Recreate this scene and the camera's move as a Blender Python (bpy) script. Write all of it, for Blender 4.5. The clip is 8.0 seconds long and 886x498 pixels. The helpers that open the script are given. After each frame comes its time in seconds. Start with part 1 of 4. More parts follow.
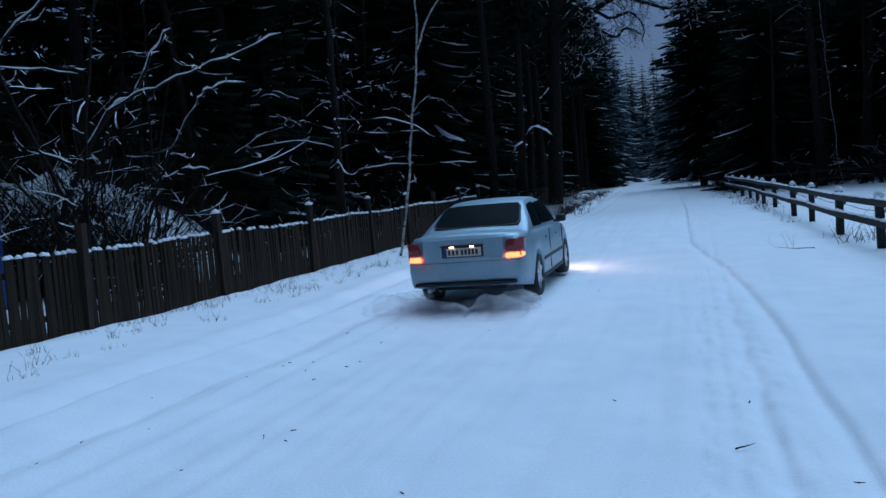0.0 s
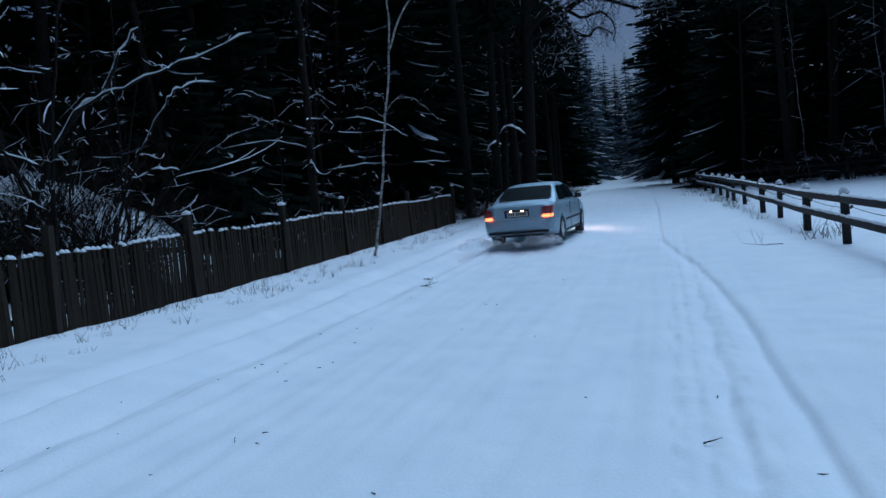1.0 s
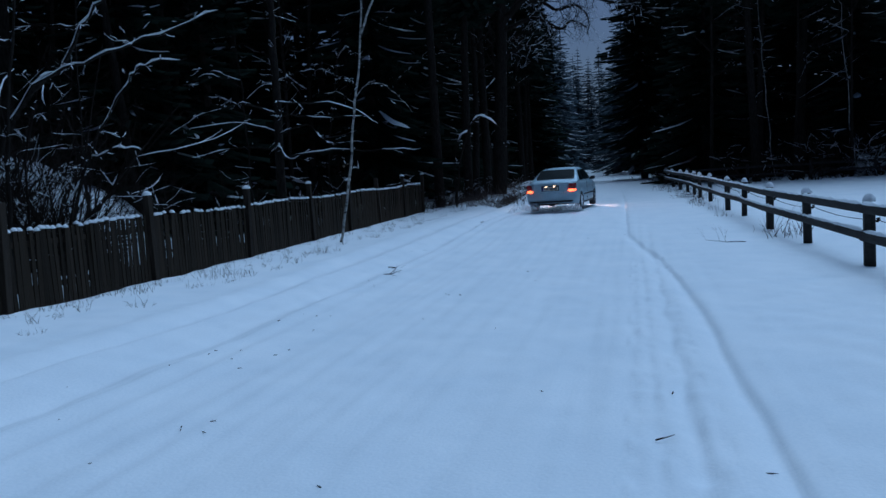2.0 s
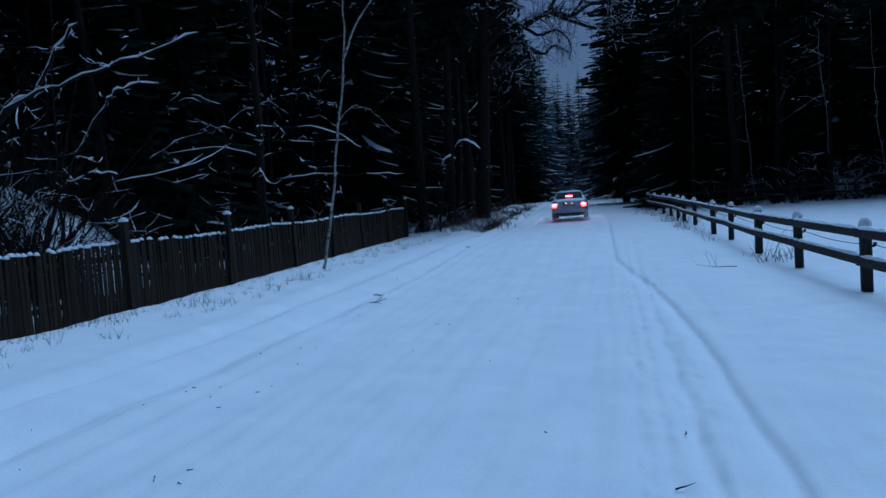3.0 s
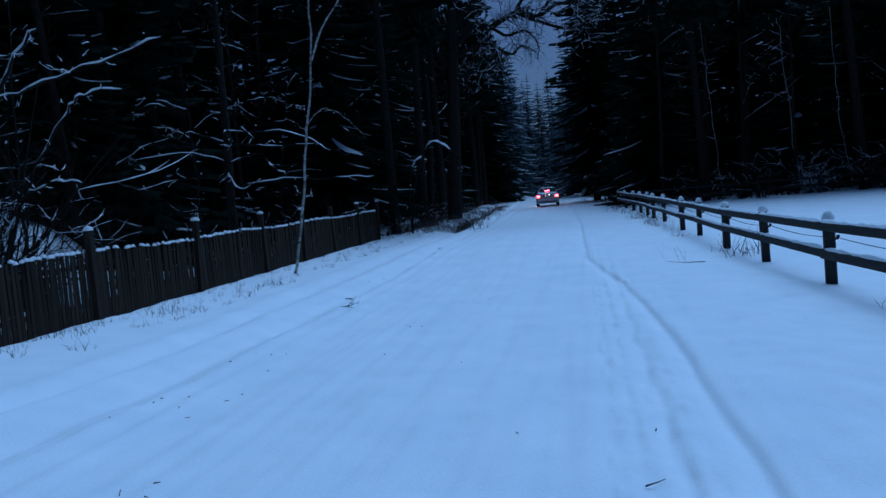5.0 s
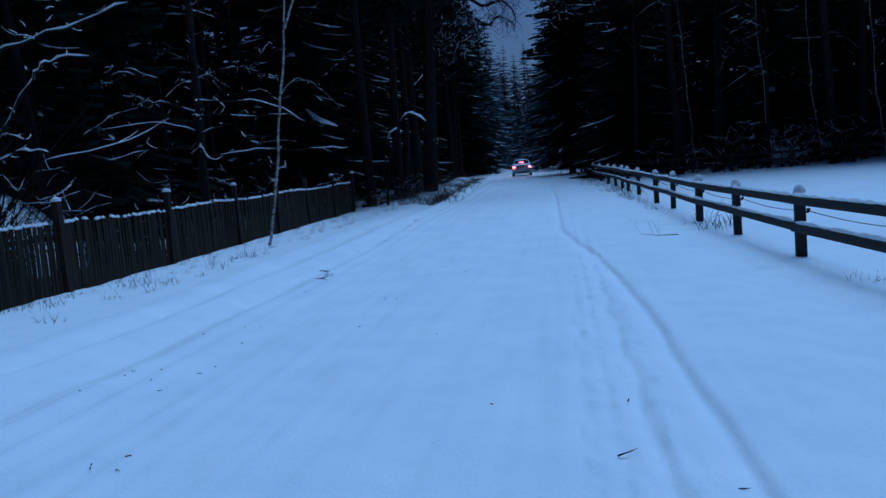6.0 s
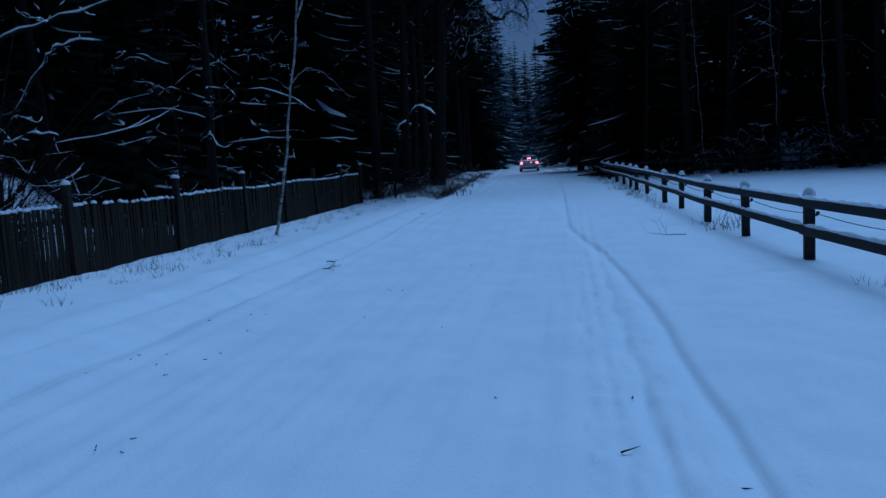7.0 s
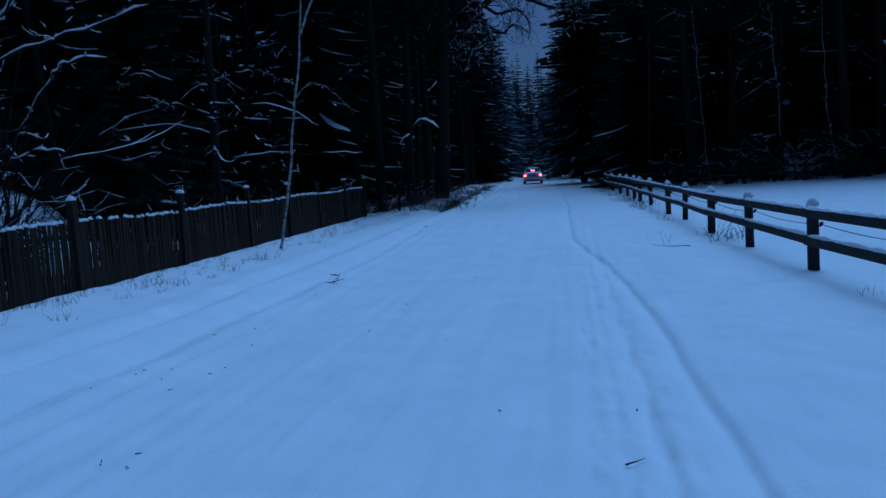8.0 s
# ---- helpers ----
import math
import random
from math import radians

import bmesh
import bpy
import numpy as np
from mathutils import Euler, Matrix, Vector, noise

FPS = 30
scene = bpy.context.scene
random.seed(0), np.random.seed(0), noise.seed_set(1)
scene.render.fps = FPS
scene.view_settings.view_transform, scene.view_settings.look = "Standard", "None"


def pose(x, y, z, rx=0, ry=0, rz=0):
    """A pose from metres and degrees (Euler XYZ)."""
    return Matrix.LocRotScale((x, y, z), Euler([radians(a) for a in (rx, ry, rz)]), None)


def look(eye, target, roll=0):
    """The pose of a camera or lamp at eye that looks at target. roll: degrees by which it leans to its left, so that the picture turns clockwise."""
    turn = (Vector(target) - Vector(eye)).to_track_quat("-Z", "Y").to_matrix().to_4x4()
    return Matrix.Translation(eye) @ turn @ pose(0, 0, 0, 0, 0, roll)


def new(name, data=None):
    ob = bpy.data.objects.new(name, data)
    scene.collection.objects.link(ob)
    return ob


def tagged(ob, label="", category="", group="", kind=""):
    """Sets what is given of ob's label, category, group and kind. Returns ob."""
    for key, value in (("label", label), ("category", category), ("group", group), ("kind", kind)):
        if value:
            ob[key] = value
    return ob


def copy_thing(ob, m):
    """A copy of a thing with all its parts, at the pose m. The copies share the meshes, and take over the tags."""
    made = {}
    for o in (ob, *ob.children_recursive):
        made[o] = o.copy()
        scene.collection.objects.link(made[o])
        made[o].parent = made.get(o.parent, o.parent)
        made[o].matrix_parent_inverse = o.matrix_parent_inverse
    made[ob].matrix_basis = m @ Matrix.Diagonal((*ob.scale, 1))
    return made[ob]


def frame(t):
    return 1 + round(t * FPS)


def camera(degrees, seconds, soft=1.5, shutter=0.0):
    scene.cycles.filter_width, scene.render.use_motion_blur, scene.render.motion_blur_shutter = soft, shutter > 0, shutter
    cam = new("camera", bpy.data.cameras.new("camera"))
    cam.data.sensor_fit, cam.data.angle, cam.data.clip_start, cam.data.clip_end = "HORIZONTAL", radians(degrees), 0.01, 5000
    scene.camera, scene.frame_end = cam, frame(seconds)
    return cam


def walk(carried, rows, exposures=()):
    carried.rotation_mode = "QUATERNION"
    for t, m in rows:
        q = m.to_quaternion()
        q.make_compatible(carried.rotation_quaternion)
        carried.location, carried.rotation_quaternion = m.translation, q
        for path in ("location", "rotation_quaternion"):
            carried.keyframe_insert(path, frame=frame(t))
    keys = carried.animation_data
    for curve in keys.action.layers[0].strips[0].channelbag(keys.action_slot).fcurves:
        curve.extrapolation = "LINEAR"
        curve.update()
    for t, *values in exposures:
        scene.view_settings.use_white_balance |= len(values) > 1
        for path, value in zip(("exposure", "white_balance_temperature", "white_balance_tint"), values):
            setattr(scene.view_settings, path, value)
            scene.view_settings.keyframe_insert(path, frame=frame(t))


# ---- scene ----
cam = camera(62.0, 8.0)
PATH = [
    (0, (0.059, 0.556, 1.504), (-0.586, 2.445, 1.377), -4.9),
    (0.5, (0.074, 0.558, 1.509), (-0.563, 2.45, 1.389), -5.8),
    (1, (0.09, 0.562, 1.504), (-0.492, 2.471, 1.369), -5.3),
    (1.5, (0.117, 0.595, 1.497), (-0.458, 2.506, 1.362), -4.0),
    (2, (0.139, 0.678, 1.492), (-0.366, 2.605, 1.321), -3.6),
    (2.2, (0.098, 0.773, 1.489), (-0.369, 2.711, 1.319), -3.0),
    (3.5, (-0.046, 1.008, 1.529), (-0.487, 2.956, 1.443), -4.4),
    (4, (-0.032, 1.017, 1.524), (-0.426, 2.976, 1.43), -4.5),
    (5.5, (0.009, 1.012, 1.517), (-0.368, 2.971, 1.376), -5.3),
    (6, (0.001, 1.044, 1.512), (-0.323, 3.008, 1.321), -4.7),
    (6.5, (-0.007, 1.044, 1.505), (-0.321, 3.008, 1.298), -4.2),
    (7, (-0.015, 1.038, 1.503), (-0.355, 2.998, 1.297), -3.2),
    (7.5, (-0.01, 1.032, 1.506), (-0.347, 2.994, 1.314), -3.6),
    (8, (-0.005, 1.021, 1.508), (-0.355, 2.983, 1.337), -3.6),
]
EXPOSURES = [(0.0, 0.22, 4850, 10), (1.5, 0.21, 5080, 10), (2.0, 0.0, 4880, 10), (3.5, -0.10, 4460, 10), (4.0, -0.10, 4350, 10), (5.5, -0.10, 4250, 10), (6.5, -0.12, 4200, 10), (7.0, -0.48, 4110, 10), (8.0, -0.56, 3940, 10)]
walk(cam, [(t, look(eye, target, roll)) for t, eye, target, roll in PATH], EXPOSURES)

# ---- world, light ----
world = bpy.data.worlds.new("dusk_sky")
scene.world = world
world.use_nodes = True
wn = world.node_tree
sky = wn.nodes.new("ShaderNodeTexSky")
sky.sky_type = "NISHITA"
sky.sun_disc = False
sky.sun_elevation = radians(61)
sky.sun_rotation = radians(23)
sky.altitude = 200
sky.air_density, sky.dust_density, sky.ozone_density = 1.0, 3.0, 3.0
wn.links.new(sky.outputs["Color"], wn.nodes["Background"].inputs["Color"])
wn.nodes["Background"].inputs["Strength"].default_value = 0.027
sun = new("sun", bpy.data.lights.new("sun", "SUN"))
sun.data.energy, sun.data.angle, sun.data.color = 1.52, radians(52), (0.70, 0.89, 0.98)
sun.matrix_world = look((13.0, 31.0, 61.0), (0, 0, 0))


# ---- materials ----
def material(name, dark, light, rough=0.8, scale=6.0, fine=60.0, bump=0.3, metal=0.0, stretch=(1, 1, 1), per_piece=0.0, dist=0.02, spec=0.5):
    """Two-scale noise colour between dark and light, with fine relief."""
    m = bpy.data.materials.new(name)
    m.use_nodes = True
    t = m.node_tree
    b = t.nodes["Principled BSDF"]
    b.inputs["Roughness"].default_value, b.inputs["Metallic"].default_value = rough, metal
    b.inputs["Specular IOR Level"].default_value = spec
    co = t.nodes.new("ShaderNodeTexCoord")
    mp = t.nodes.new("ShaderNodeMapping")
    mp.inputs["Scale"].default_value = stretch
    t.links.new(co.outputs["Object"], mp.inputs["Vector"])
    big, small = t.nodes.new("ShaderNodeTexNoise"), t.nodes.new("ShaderNodeTexNoise")
    big.inputs["Scale"].default_value, small.inputs["Scale"].default_value = scale, fine
    big.inputs["Detail"].default_value, small.inputs["Detail"].default_value = 4, 3
    for n in (big, small):
        t.links.new(mp.outputs["Vector"], n.inputs["Vector"])
    mix = t.nodes.new("ShaderNodeMath")
    mix.operation = "MULTIPLY_ADD"
    mix.inputs[1].default_value = 0.45
    t.links.new(small.outputs["Fac"], mix.inputs[0])
    half = t.nodes.new("ShaderNodeMath")
    half.operation = "MULTIPLY"
    half.inputs[1].default_value = 0.55
    t.links.new(big.outputs["Fac"], half.inputs[0])
    t.links.new(half.outputs[0], mix.inputs[2])
    fac = mix
    if per_piece:
        info = t.nodes.new("ShaderNodeObjectInfo")
        add = t.nodes.new("ShaderNodeMath")
        add.operation = "MULTIPLY_ADD"
        add.inputs[1].default_value = per_piece
        t.links.new(info.outputs["Random"], add.inputs[0])
        t.links.new(mix.outputs[0], add.inputs[2])
        fac = add
    ramp = t.nodes.new("ShaderNodeValToRGB")
    ramp.color_ramp.elements[0].position, ramp.color_ramp.elements[1].position = 0.35, 0.65 + per_piece
    ramp.color_ramp.elements[0].color, ramp.color_ramp.elements[1].color = (*dark, 1), (*light, 1)
    t.links.new(fac.outputs[0], ramp.inputs["Fac"])
    t.links.new(ramp.outputs["Color"], b.inputs["Base Color"])
    if bump:
        bp = t.nodes.new("ShaderNodeBump")
        bp.inputs["Strength"].default_value, bp.inputs["Distance"].default_value = bump, dist
        t.links.new(mix.outputs[0], bp.inputs["Height"])
        t.links.new(bp.outputs["Normal"], b.inputs["Normal"])
    return m


def glow(name, colour, strength):
    m = bpy.data.materials.new(name)
    m.use_nodes = True
    b = m.node_tree.nodes["Principled BSDF"]
    b.inputs["Base Color"].default_value = (*[c * 0.6 for c in colour], 1)
    b.inputs["Emission Color"].default_value = (*colour, 1)
    b.inputs["Emission Strength"].default_value = strength
    return m


SNOW = material("snow", (0.80, 0.83, 0.87), (0.90, 0.91, 0.93), 0.75, 1.2, 45, 0.35, dist=0.015, spec=0.2)
SNOW_CAP = material("snow_cap", (0.82, 0.84, 0.88), (0.90, 0.92, 0.94), 0.8, 9, 60, 0.4, spec=0.2)
PICKET = material("weathered_picket_wood", (0.011, 0.008, 0.005), (0.042, 0.031, 0.021), 0.9, 5, 40, 0.5, stretch=(6, 6, 0.6), per_piece=0.45, spec=0.15)
POST_WOOD = material("old_post_wood", (0.013, 0.010, 0.008), (0.050, 0.038, 0.028), 0.9, 5, 40, 0.5, stretch=(5, 5, 0.6), per_piece=0.15, spec=0.15)
RAIL_WOOD = material("dark_stained_rail_wood", (0.012, 0.011, 0.011), (0.05, 0.047, 0.045), 0.7, 6, 40, 0.5, stretch=(4, 0.5, 4), per_piece=0.1, spec=0.15)
BARK = material("dark_bark", (0.008, 0.007, 0.006), (0.035, 0.03, 0.026), 0.95, 6, 45, 0.7, stretch=(3, 3, 0.7), spec=0.05)
TWIG = material("twig_bark", (0.01, 0.008, 0.007), (0.035, 0.028, 0.024), 0.95, 8, 60, 0.3, spec=0.05)
BIRCH = material("birch_bark", (0.02, 0.02, 0.02), (0.62, 0.60, 0.56), 0.8, 6, 24, 0.4, stretch=(0.6, 0.6, 2.2), spec=0.2)
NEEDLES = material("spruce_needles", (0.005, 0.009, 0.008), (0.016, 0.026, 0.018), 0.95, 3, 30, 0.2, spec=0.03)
# far spruces only: distance haze is put into this pale bluish base colour
HAZED = material("hazed_spruce_needles", (0.035, 0.05, 0.062), (0.115, 0.145, 0.17), 0.95, 0.9, 12, 0.2, spec=0.05)
DRY_GRASS = material("dry_grass", (0.022, 0.015, 0.013), (0.07, 0.047, 0.04), 0.9, 5, 30, 0.1)


# ---- mesh helpers ----
def mesh_of(name, verts, faces, mat, smooth=True):
    me = bpy.data.meshes.new(name)
    me.from_pydata([tuple(v) for v in verts], [], faces)
    me.materials.append(mat)
    if smooth:
        me.polygons.foreach_set("use_smooth", [True] * len(me.polygons))
    me.update()
    return me


def part(name, me, parent, label="", m=None, kind=""):
    """Links a mesh as one object under a thing or a part."""
    ob = new(name, me)
    ob.parent = parent
    if m is not None:
        ob.matrix_basis = m
    if label:
        ob["label"] = label
    if kind:
        ob["kind"] = kind
    return ob


def bm_mesh(name, bm, mat, smooth=False):
    me = bpy.data.meshes.new(name)
    bm.normal_update()
    bm.to_mesh(me)
    bm.free()
    me.materials.append(mat)
    if smooth:
        me.polygons.foreach_set("use_smooth", [True] * len(me.polygons))
    return me


class Soup:
    """Vertices and faces gathered for one mesh."""

    def __init__(self):
        self.v, self.f = [], []

    def tube(self, pts, radii, sides=5):
        base = len(self.v)
        n = len(pts)
        for i, p in enumerate(pts):
            d = (pts[min(i + 1, n - 1)] - pts[max(i - 1, 0)]).normalized()
            a = d.orthogonal().normalized()
            b = d.cross(a)
            for k in range(sides):
                w = 2 * math.pi * k / sides
                self.v.append(p + (a * math.cos(w) + b * math.sin(w)) * radii[i])
        for i in range(n - 1):
            for k in range(sides):
                q = base + i * sides
                self.f.append((q + k, q + (k + 1) % sides, q + sides + (k + 1) % sides, q + sides + k))
        self.f.append(tuple(base + (n - 1) * sides + k for k in range(sides)))

    def lump(self, c, rx, ry, rz, rng, turn=0.0):
        """A rounded heap, uneven, eight sided."""
        base = len(self.v)
        rings = ((0.0, 1.0), (0.45, 0.86), (0.8, 0.5))
        co, si = math.cos(turn), math.sin(turn)
        for h, r in rings:
            for k in range(8):
                w = k * math.pi / 4
                j = rng.uniform(0.85, 1.15)
                x, y = math.cos(w) * rx * r * j, math.sin(w) * ry * r * j
                self.v.append(Vector((c[0] + x * co - y * si, c[1] + x * si + y * co, c[2] + h * rz)))
        self.v.append(Vector((c[0], c[1], c[2] + rz)))
        for i in range(2):
            for k in range(8):
                q = base + i * 8
                self.f.append((q + k, q + (k + 1) % 8, q + 8 + (k + 1) % 8, q + 8 + k))
        for k in range(8):
            self.f.append((base + 16 + k, base + 16 + (k + 1) % 8, base + 24))
        self.f.append(tuple(base + 7 - k for k in range(8)))

    def snow_strip(self, pts, width, height, rng):
        """Snow lying along the top of a limb."""
        base = len(self.v)
        n = len(pts)
        for i, p in enumerate(pts):
            d = pts[min(i + 1, n - 1)] - pts[max(i - 1, 0)]
            s = Vector((d.y, -d.x, 0))
            s = s.normalized() if s.length > 1e-5 else Vector((1, 0, 0))
            e = 0.25 if i in (0, n - 1) else rng.uniform(0.5, 1.5)
            w, h = width * e, height * e
            self.v += [p - s * w, p - s * w * 0.6 + Vector((0, 0, h * 0.8)), p + s * w * 0.6 + Vector((0, 0, h * 0.8)), p + s * w]
        for i in range(n - 1):
            q = base + 4 * i
            for k in range(3):
                self.f.append((q + k, q + k + 1, q + k + 5, q + k + 4))

    def mesh(self, name, mat, smooth=True):
        return mesh_of(name, self.v, self.f, mat, smooth)


def box(bm, cx, cy, cz, sx, sy, sz, bevel=0.0, m=None):
    """A box with eased edges added to bm."""
    r = bmesh.ops.create_cube(bm, size=1.0, matrix=(m or Matrix()) @ Matrix.Translation((cx, cy, cz)) @ Matrix.Diagonal((sx, sy, sz, 1)))
    if bevel:
        es = {e for v in r["verts"] for e in v.link_edges}
        bmesh.ops.bevel(bm, geom=list(es), offset=bevel, segments=2, affect="EDGES", profile=0.5)


# ---- ground ----
TRACK_Y = (-20, 4.2, 9.5, 13.5, 16.1, 17.9, 22.5, 31, 51, 110, 300)
TRACK_X = (0.86, 0.83, 0.77, 0.54, 0.22, -0.02, -0.10, -0.19, -0.75, -3.6, -12.5)


def bend_of_road(y):
    return -0.045 * np.maximum(0, y - 30)


def lie(x, y):
    """The lie of the land without its small relief."""
    x, y = np.asarray(x, float), np.asarray(y, float)
    d = np.minimum(y, 400) - 13
    z = 0.021 * (d + np.sqrt(d * d + 9)) / 2 - 0.0034
    xr = x - bend_of_road(y)
    z = z + 0.14 * np.exp(-((y - 24) / 8) ** 2) * np.exp(-((xr + 3.4) / 2.8) ** 4)  # crown of the road
    for hy, hx, hh in ((33.0, -6.9, 0.22), (34.6, -5.9, 0.20), (37, -6.6, 0.28), (39.2, -6.1, 0.22), (41.5, -6.7, 0.3), (44, -6.0, 0.25), (47, -6.5, 0.35), (52, -6.2, 0.4), (60, -6.4, 0.45)):
        z = z + hh * np.exp(-(((xr - hx) / 1.1) ** 2 + ((y - hy) / 1.7) ** 2))     # heaps on the verge
    z = z + 0.02 / (1 + np.exp(np.clip((xr + 6.2) * 2.5, -50, 50)))                      # verge below the picket fence
    side = np.where(x > -21.0, (x + 21.0) / 8.2, (x + 21.0) / 7.0)
    edge = 1 / (1 + np.exp(np.clip((x + 14.6) * 4.0, -50, 50)))
    z = z + edge * (3.3 + 0.3 * np.sin(x * 1.3 + y) + 0.25 * np.sin(y * 1.9 - x * 2.7)) * np.exp(-np.clip(side ** 2 + ((y - 18.5) / 3.0) ** 4, 0, 60))  # snowed-in mound in the wood
    return z


def ground_z(x, y):
    x, y = np.asarray(x, float), np.asarray(y, float)
    xr = x - bend_of_road(y)
    z = lie(x, y)
    tx = np.interp(y, TRACK_Y, TRACK_X)
    e = x - tx
    wob = 0.012 * np.sin(y * 2.1) + 0.006 * np.sin(y * 5.3 + 1)
    z = z - 0.058 * np.exp(-np.abs((e + wob) / np.where(e + wob < 0, 0.13, 0.05)) ** 2)
    near = np.clip((22 - y) / 12, 0, 1)
    z = z - 0.035 * near * np.exp(-((x - 0.42 + 0.02 * np.sin(y * 3.7)) / 0.07) ** 2) - 0.016 * near * np.exp(-((x - 0.22) / 0.05) ** 2)
    # wheel lanes on the road and the low ridges that line it
    for c, w, h in ((-0.3, 0.12, -0.006), (-0.85, 0.15, -0.010), (-1.6, 0.14, -0.005), (-2.3, 0.17, -0.011), (-3.0, 0.15, -0.010), (-3.55, 0.12, 0.03), (-3.95, 0.14, 0.05), (-4.4, 0.18, -0.07), (-4.85, 0.2, 0.07), (-5.35, 0.2, -0.06), (-5.9, 0.25, 0.04)):
        sway = 0.10 * np.sin(y * 0.13 + c * 3) + 0.03 * np.sin(y * 0.7 + c)
        z = z + 1.05 * h * np.exp(-((xr - c - sway) / w) ** 2)
    return z


def axis(fine_a, fine_b, step, far_a, far_b, grow):
    mid = list(np.arange(fine_a, fine_b, step))
    up, down, s = [fine_b], [fine_a - step], step
    while up[-1] < far_b:
        s *= grow
        up.append(up[-1] + s)
    s = step
    while down[-1] > far_a:
        s *= grow
        down.append(down[-1] - s)
    return np.array(sorted(down + mid + up))


def build_ground():
    xs, ys = axis(-5.5, 2.6, 0.045, -2500, 2500, 1.09), axis(2.6, 13, 0.075, -2500, 2500, 1.03)
    xs = np.array(sorted(set(list(xs) + list(xs[(xs > -0.35) & (xs < 1.15)] + 0.0225))))
    X, Y = np.meshgrid(xs, ys)
    Z = ground_z(X, Y)
    rough = np.zeros_like(Z)
    off_road = np.zeros_like(Z)
    for j in range(len(ys)):
        if abs(ys[j] - 40) > 110:
            continue
        tx = np.interp(ys[j], TRACK_Y, TRACK_X)
        for i in range(len(xs)):
            x = xs[i]
            if abs(x) > 60:
                continue
            y = ys[j]
            xr = x + 0.045 * max(0, y - 30)
            side = min(1.0, max(0.0, (x - tx - 0.1) / 0.7)) + min(1.0, max(0.0, (-3.4 - xr) / 0.6))
            n1 = noise.noise((x * 0.9, y * 0.7, 0.0))
            n2 = noise.noise((x * 3.1, y * 2.6, 3.0))
            n3 = noise.noise((x * 8.0, y * 5.5, 7.0))
            streak = noise.noise((xr * 7.0, y * 0.35, 11.0))
            rough[j, i] = side * (0.035 * n1 + 0.018 * n2 + 0.006 * n3) + (1 - min(1, side)) * (0.010 * n2 + 0.014 * streak + 0.004 * n3)
            if 0.05 < x < 0.62 and y < 14:
                rough[j, i] += 0.036 * max(0, noise.noise((x * 9, y * 6, 5.0))) - 0.02 * max(0, noise.noise((x * 6, y * 3, 9.0)))
    Z = Z + rough
    nx = len(xs)
    verts = np.stack([X.ravel(), Y.ravel(), Z.ravel()], 1)
    faces = [(j * nx + i, j * nx + i + 1, (j + 1) * nx + i + 1, (j + 1) * nx + i) for j in range(len(ys) - 1) for i in range(nx - 1)]
    tagged(new("ground", mesh_of("ground", verts.tolist(), faces, SNOW)), "snow-covered forest road and verges with wheel tracks", "ground", kind="structure")


build_ground()


def gz(x, y):
    return float(ground_z(x, y))


# ---- picket fence along the verge ----
FENCE_X = -8.7
FENCE_END = 31.4


def picket_fence():
    rng = random.Random(3)
    fence = tagged(new("picket_fence"), "weathered grey-brown wooden picket fence with snow on its tops", "fence")
    posts = [31.4, 28.7, 25.7, 22.8, 19.95, 16.35, 12.75, 9.3, 6.0, 2.7]
    bm = bmesh.new()
    box(bm, 0, 0, 0.66, 0.13, 0.13, 1.92, 0.012)
    post_me = bm_mesh("post", bm, POST_WOOD)
    bm = bmesh.new()
    box(bm, 0, 0, 0, 0.05, 3.28, 0.09, 0.006)
    rail_me = bm_mesh("rail", bm, PICKET)
    shapes = []
    for k in range(5):
        bm = bmesh.new()
        box(bm, 0, 0, 0.58, 0.026, rng.uniform(0.090, 0.101), 1.26, 0.008)
        for v in bm.verts:
            if v.co.z > 1.1:
                v.co.y *= 0.75
                v.co.z += rng.uniform(-0.012, 0.012)
        shapes.append(bm_mesh("picket", bm, PICKET))
    s = Soup()
    s.lump((0, 0, 0), 0.10, 0.10, 0.09, rng)
    cap_me = s.mesh("snow_cap", SNOW_CAP)
    s = Soup()
    s.lump((0, 0, 0), 0.042, 0.056, 0.06, rng)
    tip_me = s.mesh("snow_cap", SNOW_CAP)
    for y in posts:
        lean = rng.uniform(-2, 2)
        x = FENCE_X + 0.02
        p = part("post", post_me, fence, m=pose(x, y, gz(x, y), rng.uniform(-1.5, 1.5), lean, rng.uniform(-8, 8)))
        if rng.random() < 0.8:
            part("snow_cap", cap_me, p, m=pose(0, 0, 1.61, 0, 0, rng.uniform(0, 90)))
    for b, a in zip(posts, posts[1:]):
        y = (a + b) / 2
        slope = math.degrees(math.atan2(gz(FENCE_X, b) - gz(FENCE_X, a), b - a))
        for h in (0.3, 0.98):
            r = part("rail", rail_me, fence, m=pose(FENCE_X - 0.035, y, (gz(FENCE_X, a) + gz(FENCE_X, b)) / 2 + h, slope, 0, 0))
            r.scale = (1, (b - a) / 3.28, 1)
    y, n = 2.8, 0
    step = 0.1005
    while y < FENCE_END - 0.1:
        if min(abs(y - q) for q in posts) > 0.09:
            z = gz(FENCE_X, y) + 0.028 * math.sin(y * 1.1) + rng.uniform(-0.02, 0.02)
            p = part("picket", shapes[n % 5], fence, m=pose(FENCE_X + 0.005, y, z, rng.uniform(-1.6, 1.6), rng.uniform(-1.2, 1.2), rng.uniform(-7, 7)))
            if rng.random() < 0.9:
                part("snow_cap", tip_me, p, m=pose(0, 0, 1.205, 0, 0, rng.uniform(-10, 10)))
            n += 1
        y += step * rng.uniform(0.92, 1.08)


